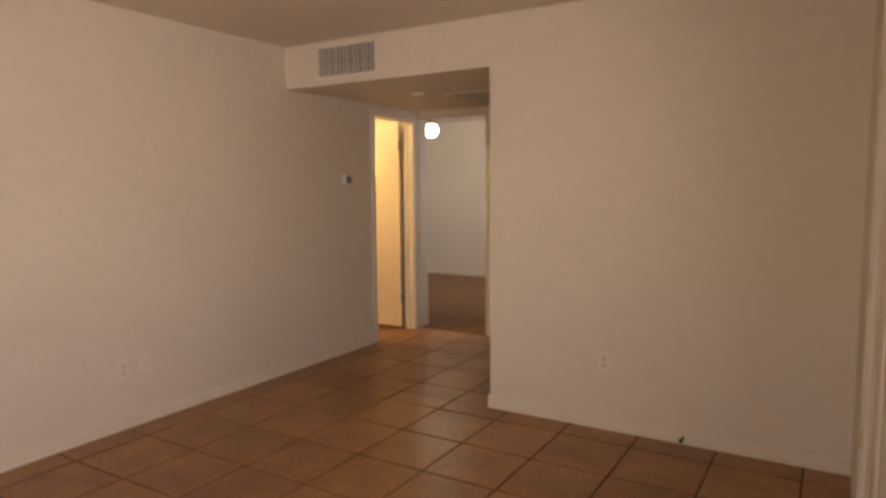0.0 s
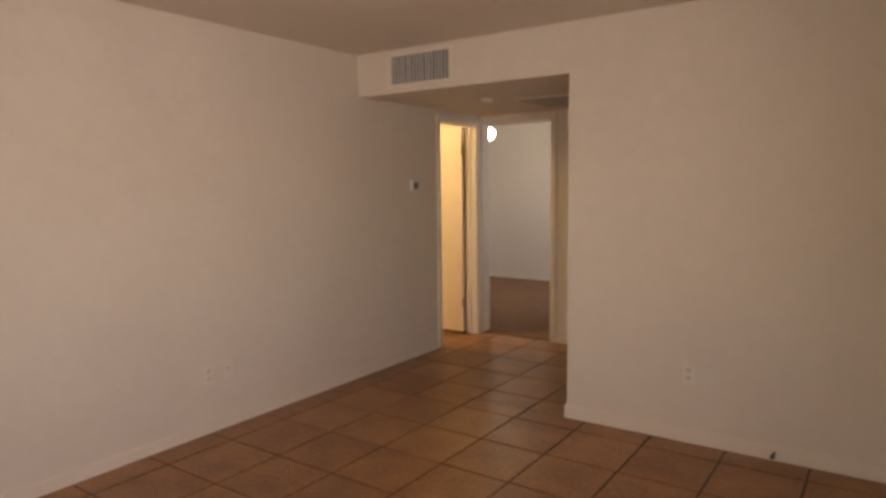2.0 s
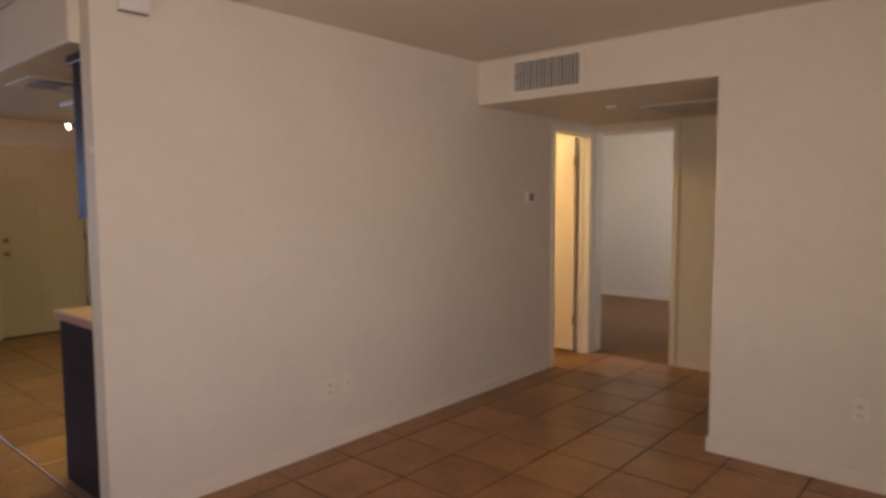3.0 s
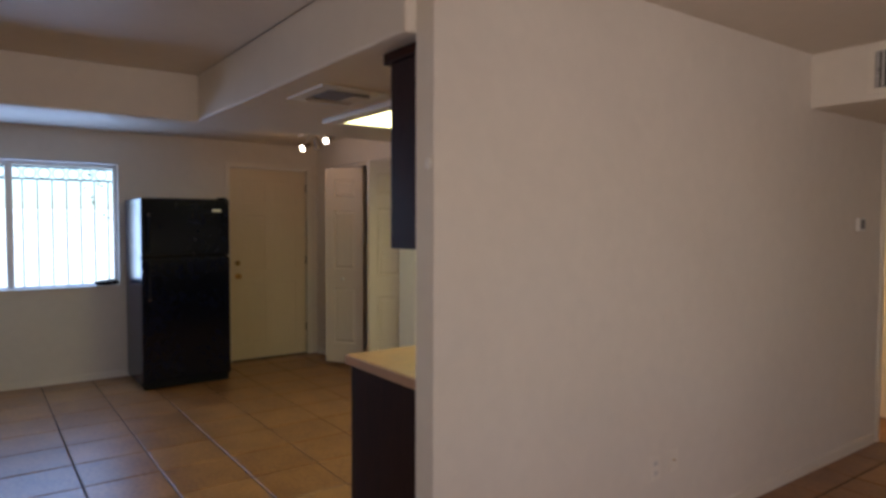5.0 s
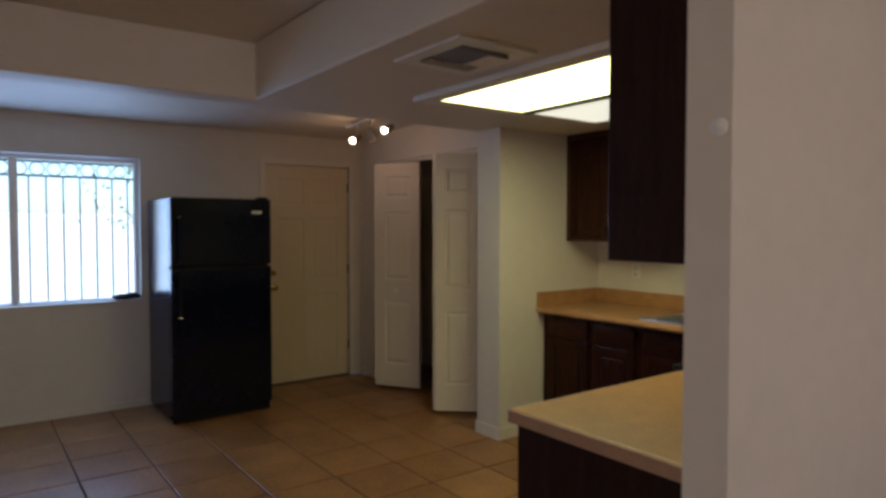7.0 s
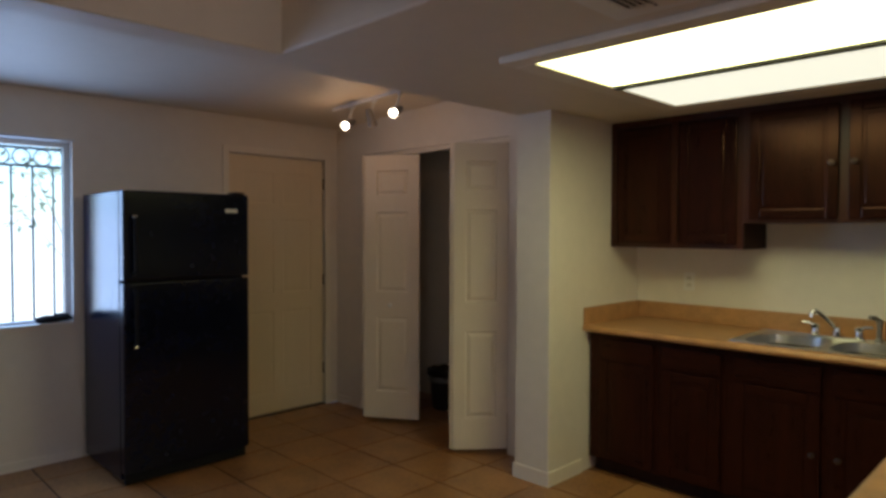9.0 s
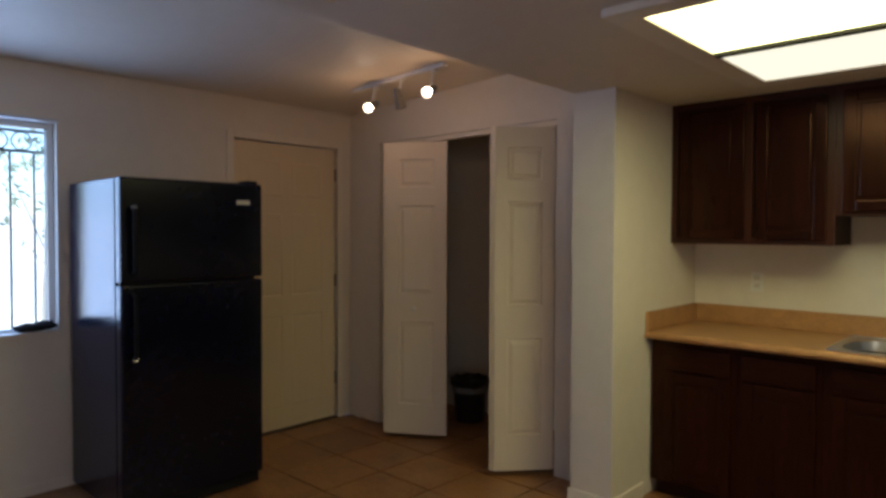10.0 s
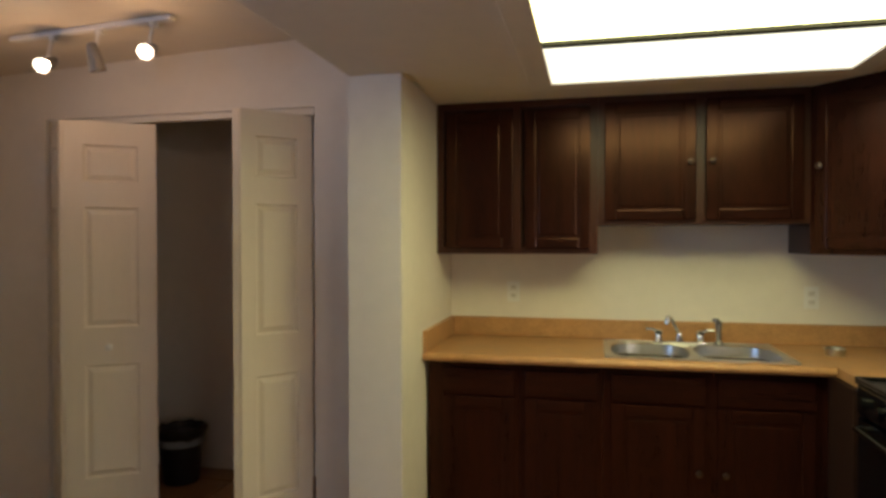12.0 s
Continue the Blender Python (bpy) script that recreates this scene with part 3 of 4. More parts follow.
def drawer_front(parent, w, h, m):
    bm = bmesh.new()
    box(bm, 0, 0, 0, w, 0.02, h, bevel=0.008)
    box(bm, 0.02, -0.002, 0.02, w - 0.02, 0.01, h - 0.02, bevel=0.004)
    bmesh.ops.transform(bm, matrix=m, verts=bm.verts)
    return part("drawer_front", bm, WOODX, parent)


def face_frame(parent, x0, x1, z0, z1, y, cuts=()):
    bm = bmesh.new()
    for a in (x0, x1 - 0.035):
        box(bm, a, y, z0, a + 0.035, y + 0.02, z1)
    for c in cuts:
        box(bm, c - 0.02, y, z0 + 0.035, c + 0.02, y + 0.02, z1 - 0.035)
    box(bm, x0 + 0.035, y, z0, x1 - 0.035, y + 0.02, z0 + 0.035)
    box(bm, x0 + 0.035, y, z1 - 0.035, x1 - 0.035, y + 0.02, z1)
    return part("face_frame", bm, FRAMEW, parent, "redder cherry face frame")


UY = 3.46           # front of the wall cabinets
u1 = thing("wall_cabinet", "dark cherry wall cabinet with two raised-panel doors", "cabinet", group="kitchen wall cabinets")
boxpart("body", u1, CARCASS, (PX1 + 0.002, UY + 0.042, 1.37, -5.70, YK - 0.001, ZC - 0.002))
face_frame(u1, PX1 + 0.002, -5.70, 1.37, ZC - 0.002, UY + 0.0215, (-6.10,))
cab_door(u1, 0.345, 0.70, pose(-6.465, UY, 1.395))
cab_door(u1, 0.325, 0.70, pose(-6.06, UY, 1.395))

u2 = thing("wall_cabinet", "short dark cherry wall cabinet over the sink with two doors", "cabinet", group="kitchen wall cabinets")
boxpart("body", u2, CARCASS, (-5.699, UY + 0.042, 1.515, -4.741, YK - 0.001, ZC - 0.002))
face_frame(u2, -5.699, -4.741, 1.515, ZC - 0.002, UY + 0.0215, (-5.22,))
cab_door(u2, 0.425, 0.58, pose(-5.668, UY, 1.533), (0.40, 0.28))
cab_door(u2, 0.425, 0.58, pose(-5.197, UY, 1.533), (0.028, 0.28))

PU = -4.325         # front of the cabinets on the partition wall
u3 = thing("corner_wall_cabinet", "dark cherry diagonal corner wall cabinet", "cabinet", group="kitchen wall cabinets")
bm = bmesh.new()
foot = [(-4.74, YK - 0.001), (XK - 0.001, YK - 0.001), (XK - 0.001, 3.02), (PU, 3.02), (-4.74, UY + 0.03)]
lo = [bm.verts.new((x, y, 1.37)) for x, y in foot]
hi = [bm.verts.new((x, y, ZC - 0.002)) for x, y in foot]
bm.faces.new(lo)
bm.faces.new(hi)
for i in range(5):
    bm.faces.new((lo[i], lo[(i + 1) % 5], hi[(i + 1) % 5], hi[i]))
part("body", bm, WOOD, u3)
ang = math.degrees(math.atan2(3.02 - UY - 0.03, PU + 4.74))
cab_door(u3, 0.50, 0.70, pose(-4.74, UY + 0.03, 1.395, 0, 0, ang) @ pose(0.035, -0.023, 0), (0.03, 0.38))

u4 = thing("wall_cabinet", "dark cherry wall cabinet on the partition wall", "cabinet", group="kitchen wall cabinets")
boxpart("body", u4, CARCASS, (XK - 0.001, 1.25, 1.385, PU + 0.022, 2.22, ZC - 0.002), 0.002)
boxpart("crown", u4, WOOD, (XK - 0.001, 1.235, 2.10, PU - 0.014, 2.22, ZC - 0.003), 0.008)
for y in (2.21, 1.73):
    cab_door(u4, 0.455, 0.66, pose(PU, y, 1.41, 0, 0, -90), (0.03 if y > 2 else 0.42, 0.08))
u5 = thing("wall_cabinet", "short dark cherry wall cabinet over the stove", "cabinet", group="kitchen wall cabinets")
boxpart("body", u5, CARCASS, (XK - 0.001, 2.222, 1.70, PU + 0.022, 3.018, ZC - 0.002))
for y in (3.01, 2.61):
    cab_door(u5, 0.385, 0.39, pose(PU, y, 1.72, 0, 0, -90))
hood = thing("range_hood", "black range hood under the short cabinet", "range hood")
bm = bmesh.new()
side = [(XK - 0.001, 1.60), (-4.57, 1.60), (-4.575, 1.645), (-4.40, 1.699), (XK - 0.001, 1.699)]
ends = [[bm.verts.new((x, y, z)) for x, z in side] for y in (2.23, 3.01)]
for end in ends:
    bm.faces.new(end)
for i in range(5):
    bm.faces.new((ends[0][i], ends[0][(i + 1) % 5], ends[1][(i + 1) % 5], ends[1][i]))
bmesh.ops.bevel(bm, geom=bm.edges[:], offset=0.006, segments=2, affect="EDGES")
part("hood_body", bm, BLACK, hood)

# base cabinets along the sink wall
LY = 3.215          # face of the doors
KZ = 0.855


def base_cabinet(label, x0, x1, doors, drawers=True):
    t = thing("base_cabinet", label, "cabinet", group="kitchen base cabinets")
    boxpart("body", t, CARCASS, (x0 + 0.001, LY + 0.042, 0.09, x1 - 0.001, YK - 0.001, KZ))
    boxpart("plinth", t, CARCASS, (x0 + 0.001, LY + 0.09, 0, x1 - 0.001, YK - 0.05, 0.089))
    bm = bmesh.new()
    for a, b in ((x0 + 0.001, doors[0][0] + 0.01), (doors[-1][1] - 0.01, x1 - 0.001)):
        box(bm, a, LY + 0.0215, 0.09, b, LY + 0.0415, KZ)
    for (a, b, k), (c, d, k2) in zip(doors, doors[1:]):
        for z0, z1 in ((0.12, 0.675), (0.71, 0.825)):
            box(bm, b - 0.015, LY + 0.0215, z0, c + 0.015, LY + 0.0415, z1)
    for z0, z1 in ((0.09, 0.12), (0.675, 0.71), (0.825, KZ)):
        box(bm, doors[0][0] + 0.01, LY + 0.0215, z0, doors[-1][1] - 0.01, LY + 0.0415, z1)
    part("face_frame", bm, WOOD, t, "dark cherry face frame")
    for a, b, k in doors:
        cab_door(t, b - a, 0.588, pose(a, LY, 0.105), k)
        drawer_front(t, b - a, 0.125, pose(a, LY, 0.703))
    return t


base_cabinet("dark cherry base cabinet with drawer beside the pier", PX1 + 0.014, -6.06, ((-6.43, -6.085, None),))
base_cabinet("dark cherry base cabinet with drawer", -6.06, -5.68, ((-6.035, -5.705, None),))
base_cabinet("dark cherry sink cabinet with two doors", -5.68, -4.74, ((-5.64, -5.235, (0.375, 0.30)), (-5.185, -4.79, (0.03, 0.30))))

cb = thing("corner_base_cabinet", "dark cherry corner base cabinet", "cabinet", group="kitchen base cabinets")
boxpart("body", cb, CARCASS, (-4.739, 2.965, 0.0, XK - 0.001, YK - 0.001, KZ))
PXF = -4.665        # front of the peninsula cabinets
pb = thing("base_cabinet", "dark cherry base cabinet with plain end panel along the partition", "cabinet", group="kitchen base cabinets")
boxpart("body", pb, CARCASS, (PXF + 0.022, 1.275, 0.09, XK - 0.001, 2.187, KZ), 0.002)
boxpart("plinth", pb, CARCASS, (PXF + 0.08, 1.285, 0, XK - 0.001, 2.187, 0.089))
boxpart("end_panel", pb, CARCASS, (PXF + 0.004, 1.262, 0.0, XK - 0.002, 1.274, KZ), 0.002)
for y in (2.22, 1.745):
    cab_door(pb, 0.45, 0.575, pose(PXF, y, 0.105, 0, 0, -90))
    drawer_front(pb, 0.45, 0.12, pose(PXF, y, 0.708, 0, 0, -90))

# worktops
CT = 0.90
wt = thing("worktop", "tan speckled laminate worktop with backsplash and cut-out", "worktop")
SX0, SX1, SY0, SY1 = -5.665, -4.855, 3.225, 3.735
bm = bmesh.new()
CF = 3.175
cell_slab(bm, (PX1 + 0.001, SX0 + 0.02, SX1 - 0.02, -4.72, XK - 0.001), (2.96, CF + 0.012, SY0 + 0.02, SY1 - 0.02, YK - 0.001),
          ((0, 0), (1, 0), (2, 0), (1, 2)), lambda u, v, k: (u, v, (CT - 0.04, CT)[k]))
part("top", bm, LAMI, wt)
bm = bmesh.new()
rod(bm, (PX1 + 0.001, CF + 0.013, CT - 0.02), (-4.73, CF + 0.013, CT - 0.02), 0.02, seg=16)
part("front_edge", bm, LAMI, wt, "rounded front edge", True)
boxpart("backsplash", wt, LAMI, (PX1 + 0.021, YK - 0.022, CT, XK - 0.001, YK - 0.001, CT + 0.105), 0.004)
boxpart("side_splash", wt, LAMI, (PX1 + 0.001, CF, CT, PX1 + 0.020, YK - 0.001, CT + 0.105), 0.004)
pw = thing("worktop", "tan laminate peninsula worktop with pinkish edge", "worktop")
bm = bmesh.new()
box(bm, -4.685, 1.252, CT - 0.042, XK - 0.001, 2.187, CT, 0.006)
part("top", bm, LAMI, pw)
bm = bmesh.new()
box(bm, -4.69, 1.244, CT - 0.042, XK - 0.001, 1.2515, CT - 0.002, 0.002)
box(bm, -4.6925, 1.252, CT - 0.042, -4.6855, 2.187, CT - 0.002, 0.002)
part("edge_band", bm, LAMIEDGE, pw, "pinkish brown edge band")
note = thing("paper_note", "bright yellow-green paper note on the worktop", "paper", (-4.16, 1.62, CT))
boxpart("sheet", note, YELLOW, (-0.05, -0.05, 0.0005, 0.05, 0.05, 0.0015))

# double sink
sink = thing("kitchen_sink", "stainless steel double-bowl sink set in the worktop", "sink")
bm = bmesh.new()
xm = (SX0 + SX1) / 2
DECK = 0.085


def rounded(x0, x1, y0, y1, i, n=32, power=3.4):
    """Point i of n on a rounded rectangle."""
    a = 2 * math.pi * (i + 0.5) / n
    c, d = math.cos(a), math.sin(a)
    k = (abs(c) ** power + abs(d) ** power) ** (-1 / power)
    return (x0 + x1) / 2 + c * k * (x1 - x0) / 2, (y0 + y1) / 2 + d * k * (y1 - y0) / 2


HOLES = ((SX0 + 0.028, xm - 0.014, SY0 + 0.028, SY1 - DECK), (xm + 0.014, SX1 - 0.028, SY0 + 0.028, SY1 - DECK))
for (x0, x1, y0, y1), (ox0, ox1) in zip(HOLES, ((SX0, xm), (xm, SX1))):
    inner = [bm.verts.new((*rounded(x0, x1, y0, y1, i), CT + 0.004)) for i in range(32)]
    outer = []
    for i in range(32):
        px, py = rounded(ox0, ox1, SY0, SY1, i, 32, 40)
        outer.append(bm.verts.new((min(ox1, max(ox0, px)), min(SY1, max(SY0, py)), CT + 0.006)))
    for i in range(32):
        bm.faces.new((inner[i], inner[(i + 1) % 32], outer[(i + 1) % 32], outer[i]))
for b in ((SX0 - 0.006, SY0 - 0.006, SX1 + 0.006, SY0 + 0.004), (SX0 - 0.006, SY1 - 0.004, SX1 + 0.006, SY1 + 0.006),
          (SX0 - 0.006, SY0 + 0.004, SX0 + 0.004, SY1 - 0.004), (SX1 - 0.004, SY0 + 0.004, SX1 + 0.006, SY1 - 0.004)):
    box(bm, b[0], b[1], CT, b[2], b[3], CT + 0.010, 0.004)
part("rim", bm, STEEL, sink, "bright rolled steel rim", True)


def bowl(x0, x1, y0, y1):
    bm = bmesh.new()
    rings = []
    n = 32
    for s, z in ((1.0, CT + 0.003), (0.985, CT - 0.02), (0.94, CT - 0.13), (0.86, CT - 0.155), (0.15, CT - 0.16)):
        ring = []
        for i in range(n):
            px, py = rounded(x0, x1, y0, y1, i, n)
            ring.append(bm.verts.new(((x0 + x1) / 2 + (px - (x0 + x1) / 2) * s, (y0 + y1) / 2 + (py - (y0 + y1) / 2) * s, z)))
        rings.append(ring)
    for a, b in zip(rings, rings[1:]):
        for i in range(n):
            bm.faces.new((a[i], a[(i + 1) % n], b[(i + 1) % n], b[i]))
    bm.faces.new(rings[-1])
    ob = part("bowl", bm, STEEL, sink, smooth=True)
    bm = bmesh.new()
    lathe(bm, [(0.045, CT - 0.158), (0.045, CT - 0.154), (0.03, CT - 0.156), (0.0, CT - 0.157)], pose((x0 + x1) / 2, (y0 + y1) / 2, 0))
    part("drain", bm, CHROME, ob, smooth=True)


for hole in HOLES:
    bowl(*hole)

fc = thing("faucet", "chrome two-handle kitchen faucet with side sprayer", "faucet", (xm - 0.03, SY1 - 0.045, CT + 0.006))
bm = bmesh.new()
box(bm, -0.130, -0.026, 0, 0.130, 0.026, 0.014, 0.006)
part("deck_plate", bm, CHROME, fc, smooth=True)
for x in (-0.102, 0.102):
    bm = bmesh.new()
    lathe(bm, [(0.024, 0.012), (0.021, 0.018), (0.019, 0.046), (0.022, 0.050), (0.022, 0.058), (0.012, 0.068), (0.0, 0.070)], pose(x, 0, 0))
    way = 1 if x > 0 else -1
    tube(bm, [(x, 0, 0.060), (x + way * 0.030, -0.010, 0.072), (x + way * 0.065, -0.018, 0.074)], 0.0075)
    part("handle", bm, CHROME, fc, "chrome lever handle", True)
bm = bmesh.new()
lathe(bm, [(0.024, 0.012), (0.022, 0.020), (0.016, 0.040), (0.016, 0.060), (0.0, 0.064)], pose(0, 0, 0))
tube(bm, [(0, 0, 0.05), (-0.022, -0.045, 0.088), (-0.048, -0.100, 0.132), (-0.060, -0.128, 0.150), (-0.072, -0.150, 0.150), (-0.077, -0.160, 0.136)], 0.0105)
rod(bm, (-0.077, -0.160, 0.138), (-0.078, -0.163, 0.118), 0.013)
part("spout", bm, CHROME, fc, "long chrome swivel spout", True)
bm = bmesh.new()
lathe(bm, [(0.024, 0), (0.021, 0.012), (0.012, 0.020), (0.012, 0.070), (0.016, 0.100), (0.016, 0.118), (0.0, 0.124)], pose(0.190, 0, 0))
tube(bm, [(0.190, 0, 0.108), (0.178, -0.022, 0.126), (0.160, -0.056, 0.130)], 0.0115)
part("sprayer", bm, VENTM, fc, "grey side sprayer", True)

strainer = thing("sink_strainer", "small steel sink strainer lying on the worktop", "strainer", (-4.63, 3.50, CT))
bm = bmesh.new()
lathe(bm, [(0.0, 0.0), (0.036, 0.0), (0.040, 0.004), (0.044, 0.030), (0.048, 0.033), (0.044, 0.036), (0.038, 0.030), (0.034, 0.008), (0.0, 0.007)], pose(0, 0, 0))
lathe(bm, [(0.005, 0.008), (0.005, 0.030), (0.010, 0.036), (0.0, 0.040)], pose(0, 0, 0), 10)
part("strainer_body", bm, STEEL, strainer, smooth=True)

# gas stove
stove = thing("gas_stove", "black gas stove with iron pan supports between the worktops", "stove")
GX0, GY0, GY1 = -4.735, 2.192, 2.955
bm = bmesh.new()
box(bm, GX0 + 0.03, GY0, 0.03, XK - 0.01, GY1, 0.885, 0.004)
part("body", bm, BLACK, stove)
bm = bmesh.new()
box(bm, GX0 - 0.005, GY0, 0.886, XK - 0.01, GY1, 0.902, 0.005)
box(bm, GX0 - 0.006, GY0, 0.902, XK - 0.01, GY0 + 0.014, 0.912, 0.004)
box(bm, GX0 - 0.006, GY1 - 0.014, 0.902, XK - 0.01, GY1, 0.912, 0.004)
box(bm, GX0 - 0.006, GY0 + 0.014, 0.902, GX0 + 0.010, GY1 - 0.014, 0.912, 0.004)
part("cooktop", bm, ENAMEL, stove, "glossy black cooktop with raised rim")
for cx in (-4.53, -4.23):
    for cy in (GY0 + 0.20, GY1 - 0.20):
        bm = bmesh.new()
        lathe(bm, [(0.084, 0.9025), (0.100, 0.909), (0.094, 0.910), (0.075, 0.905), (0.045, 0.904)], pose(cx, cy, 0))
        b_ = part("drip_bowl", bm, STEEL, stove, "shiny drip bowl", True)
        bm = bmesh.new()
        lathe(bm, [(0.035, 0.905), (0.04, 0.915), (0.032, 0.922), (0.0, 0.924)], pose(cx, cy, 0))
        part("burner", bm, IRON, b_, smooth=True)
        bm = bmesh.new()
        for k in range(4):
            a = math.pi / 4 + k * math.pi / 2
            tube(bm, [(cx + 0.14 * math.cos(a), cy + 0.14 * math.sin(a), 0.904), (cx + 0.13 * math.cos(a), cy + 0.13 * math.sin(a), 0.937),
                      (cx + 0.03 * math.cos(a), cy + 0.03 * math.sin(a), 0.937)], 0.005, 6)
        pts = [(cx + 0.135 * math.cos(a * math.pi / 8), cy + 0.135 * math.sin(a * math.pi / 8), 0.934) for a in range(17)]
        tube(bm, pts, 0.005, 6)
        part("pan_support", bm, IRON, stove, "cast iron pan support", True)
bm = bmesh.new()
box(bm, GX0 + 0.005, GY0 + 0.006, 0.20, GX0 + 0.03, GY1 - 0.006, 0.76, 0.006)
od = part("oven_door", bm, BLACK, stove, "black glass oven door")
bm = bmesh.new()
tube(bm, [(GX0 + 0.008, GY0 + 0.08, 0.73), (GX0 - 0.03, GY0 + 0.08, 0.73), (GX0 - 0.03, GY1 - 0.08, 0.73), (GX0 + 0.008, GY1 - 0.08, 0.73)], 0.011)
part("handle", bm, BLACK, od, smooth=True)
bm = bmesh.new()
box(bm, GX0, GY0 + 0.006, 0.775, GX0 + 0.03, GY1 - 0.006, 0.883, 0.008)
cpan = part("control_panel", bm, BLACK, stove)
for i in range(5):
    bm = bmesh.new()
    lathe(bm, [(0.022, 0), (0.020, 0.02), (0.0, 0.022)], pose(GX0, GY0 + 0.10 + i * 0.142, 0.83, 0, -90))
    part("knob", bm, BLACK, cpan, smooth=True)
boxpart("drawer", stove, BLACK, (GX0 + 0.008, GY0 + 0.006, 0.035, GX0 + 0.03, GY1 - 0.006, 0.19), 0.005)

# ---------- lights and ceiling fittings ----------
pl = thing("ceiling_light", "large lit fluorescent box light with two diffuser panels", "ceiling light")
LX0, LX1, LY0, LY1 = -5.900, -4.715, 1.862, 3.068
LZ = 2.123
bm = bmesh.new()
for b in ((LX0 - 0.10, LY0 - 0.10, LX1 + 0.10, LY0), (LX0 - 0.10, LY1, LX1 + 0.10, LY1 + 0.10), (LX0 - 0.10, LY0, LX0, LY1), (LX1, LY0, LX1 + 0.10, LY1)):
    box(bm, b[0], b[1], LZ - 0.003, b[2], b[3], ZC - 0.001, 0.006)
part("frame", bm, TRIM, pl, "cream painted wooden frame")
for a, b in ((LY0, 2.446), (2.488, LY1)):
    bm = bmesh.new()
    box(bm, LX0 + 0.001, a + 0.001, LZ + 0.004, LX1 - 0.001, b - 0.001, LZ + 0.010)
    part("diffuser", bm, PANELLIT if a == LY0 else PANELDIM, pl, "glowing translucent diffuser panel" if a == LY0 else "dim yellowish diffuser panel")
boxpart("divider", pl, DUCT, (LX0 + 0.001, 2.447, LZ - 0.010, LX1 - 0.001, 2.487, LZ + 0.012), 0.002)

cv = thing("ceiling_vent", "painted metal ceiling air register with dark slots", "vent")
VX0, VX1, VY0, VY1 = -5.375, -5.045, 1.335, 1.62
boxpart("backing", cv, DUCT2, (VX0 + 0.02, VY0 + 0.02, ZC - 0.006, VX1 - 0.02, VY1 - 0.02, ZC - 0.002))
bm = bmesh.new()
for b in ((VX0 - 0.05, VY0 - 0.05, VX1 + 0.05, VY0 + 0.022), (VX0 - 0.05, VY1 - 0.022, VX1 + 0.05, VY1 + 0.05), (VX0 - 0.05, VY0 + 0.022, VX0 + 0.022, VY1 - 0.022), (VX1 - 0.022, VY0 + 0.022, VX1 + 0.05, VY1 - 0.022)):
    box(bm, b[0], b[1], ZC - 0.012, b[2], b[3], ZC - 0.001, 0.003)
part("frame", bm, PLASTIC, cv, "white metal frame")
for i in range(4):
    bm = bmesh.new()
    box(bm, -0.012, VY0 + 0.024, -0.0012, 0.012, VY1 - 0.024, 0.0012, m=pose(VX0 + 0.036 + i * 0.021, 0, ZC - 0.017, 0, 30))
    part("slat", bm, TRIM, cv)
for i in range(9):
    y = VY0 + 0.036 + i * 0.0262
    bm = bmesh.new()
    box(bm, VX0 + 0.116, -0.0125, -0.0012, VX1 - 0.026, 0.0125, 0.0012, m=pose(0, y, ZC - 0.016, -32))
    part("slat", bm, VENTM, cv)
boxpart("damper", cv, TRIM, (VX0 + 0.135, VY1 - 0.125, ZC - 0.028, VX1 - 0.03, VY1 - 0.025, ZC - 0.025), 0, "pale damper plate")

wv = thing("wall_vent", "grey metal supply air grille in the header wall", "vent")
boxpart("backing", wv, DUCT, (-3.60, YB - 0.004, 2.20, -3.08, YB - 0.001, 2.41))
bm = bmesh.new()
for b in ((-3.635, 2.185, -3.055, 2.21), (-3.635, 2.405, -3.055, 2.43), (-3.635, 2.21, -3.60, 2.405), (-3.09, 2.21, -3.055, 2.405)):
    box(bm, b[0], YB - 0.014, b[1], b[2], YB - 0.001, b[3], 0.003)
part("frame", bm, TRIM, wv)
for i in range(19):
    x = -3.587 + i * 0.0272
    bm = bmesh.new()
    box(bm, -0.0075, -0.0012, 2.211, 0.0075, 0.0012, 2.404, m=pose(x, YB - 0.012, 0, 0, random.uniform(-0.05, 0.05), random.uniform(10, 58)))
    part("slat", bm, SLATS, wv)
boxpart("cross_bar", wv, DUCT, (-3.60, YB - 0.010, 2.30, -3.09, YB - 0.006, 2.31))

hv = thing("return_air_grille", "grey return air grille with shade-brown backing in the hall ceiling", "vent")
boxpart("backing", hv, DUCT2, (-3.04, 4.72, ZC - 0.005, -2.44, 5.24, ZC - 0.001))
bm = bmesh.new()
for b in ((-3.07, 4.69, -2.41, 4.72), (-3.07, 5.24, -2.41, 5.27), (-3.07, 4.72, -3.04, 5.24), (-2.44, 4.72, -2.41, 5.24)):
    box(bm, b[0], b[1], ZC - 0.012, b[2], b[3], ZC - 0.001, 0.003)
part("frame", bm, TRIM, hv)
for i in range(20):
    bm = bmesh.new()
    box(bm, -3.039, -0.0125, -0.001, -2.441, 0.0125, 0.001, m=pose(0, 4.735 + i * 0.026, ZC - 0.011, -25))
    part("slat", bm, SLATS, hv)

sd = thing("smoke_detector", "round white smoke detector on the hall ceiling", "smoke detector", (-3.22, 4.56, ZC))
bm = bmesh.new()
lathe(bm, [(0.05, -0.001), (0.05, -0.014), (0.04, -0.024), (0.02, -0.027), (0.0, -0.027)], pose(0, 0, 0))
part("detector_body", bm, PLASTIC, sd, smooth=True)

# track light with three heads
tl = thing("track_light", "white track light with three heads, two of them lit", "track light")
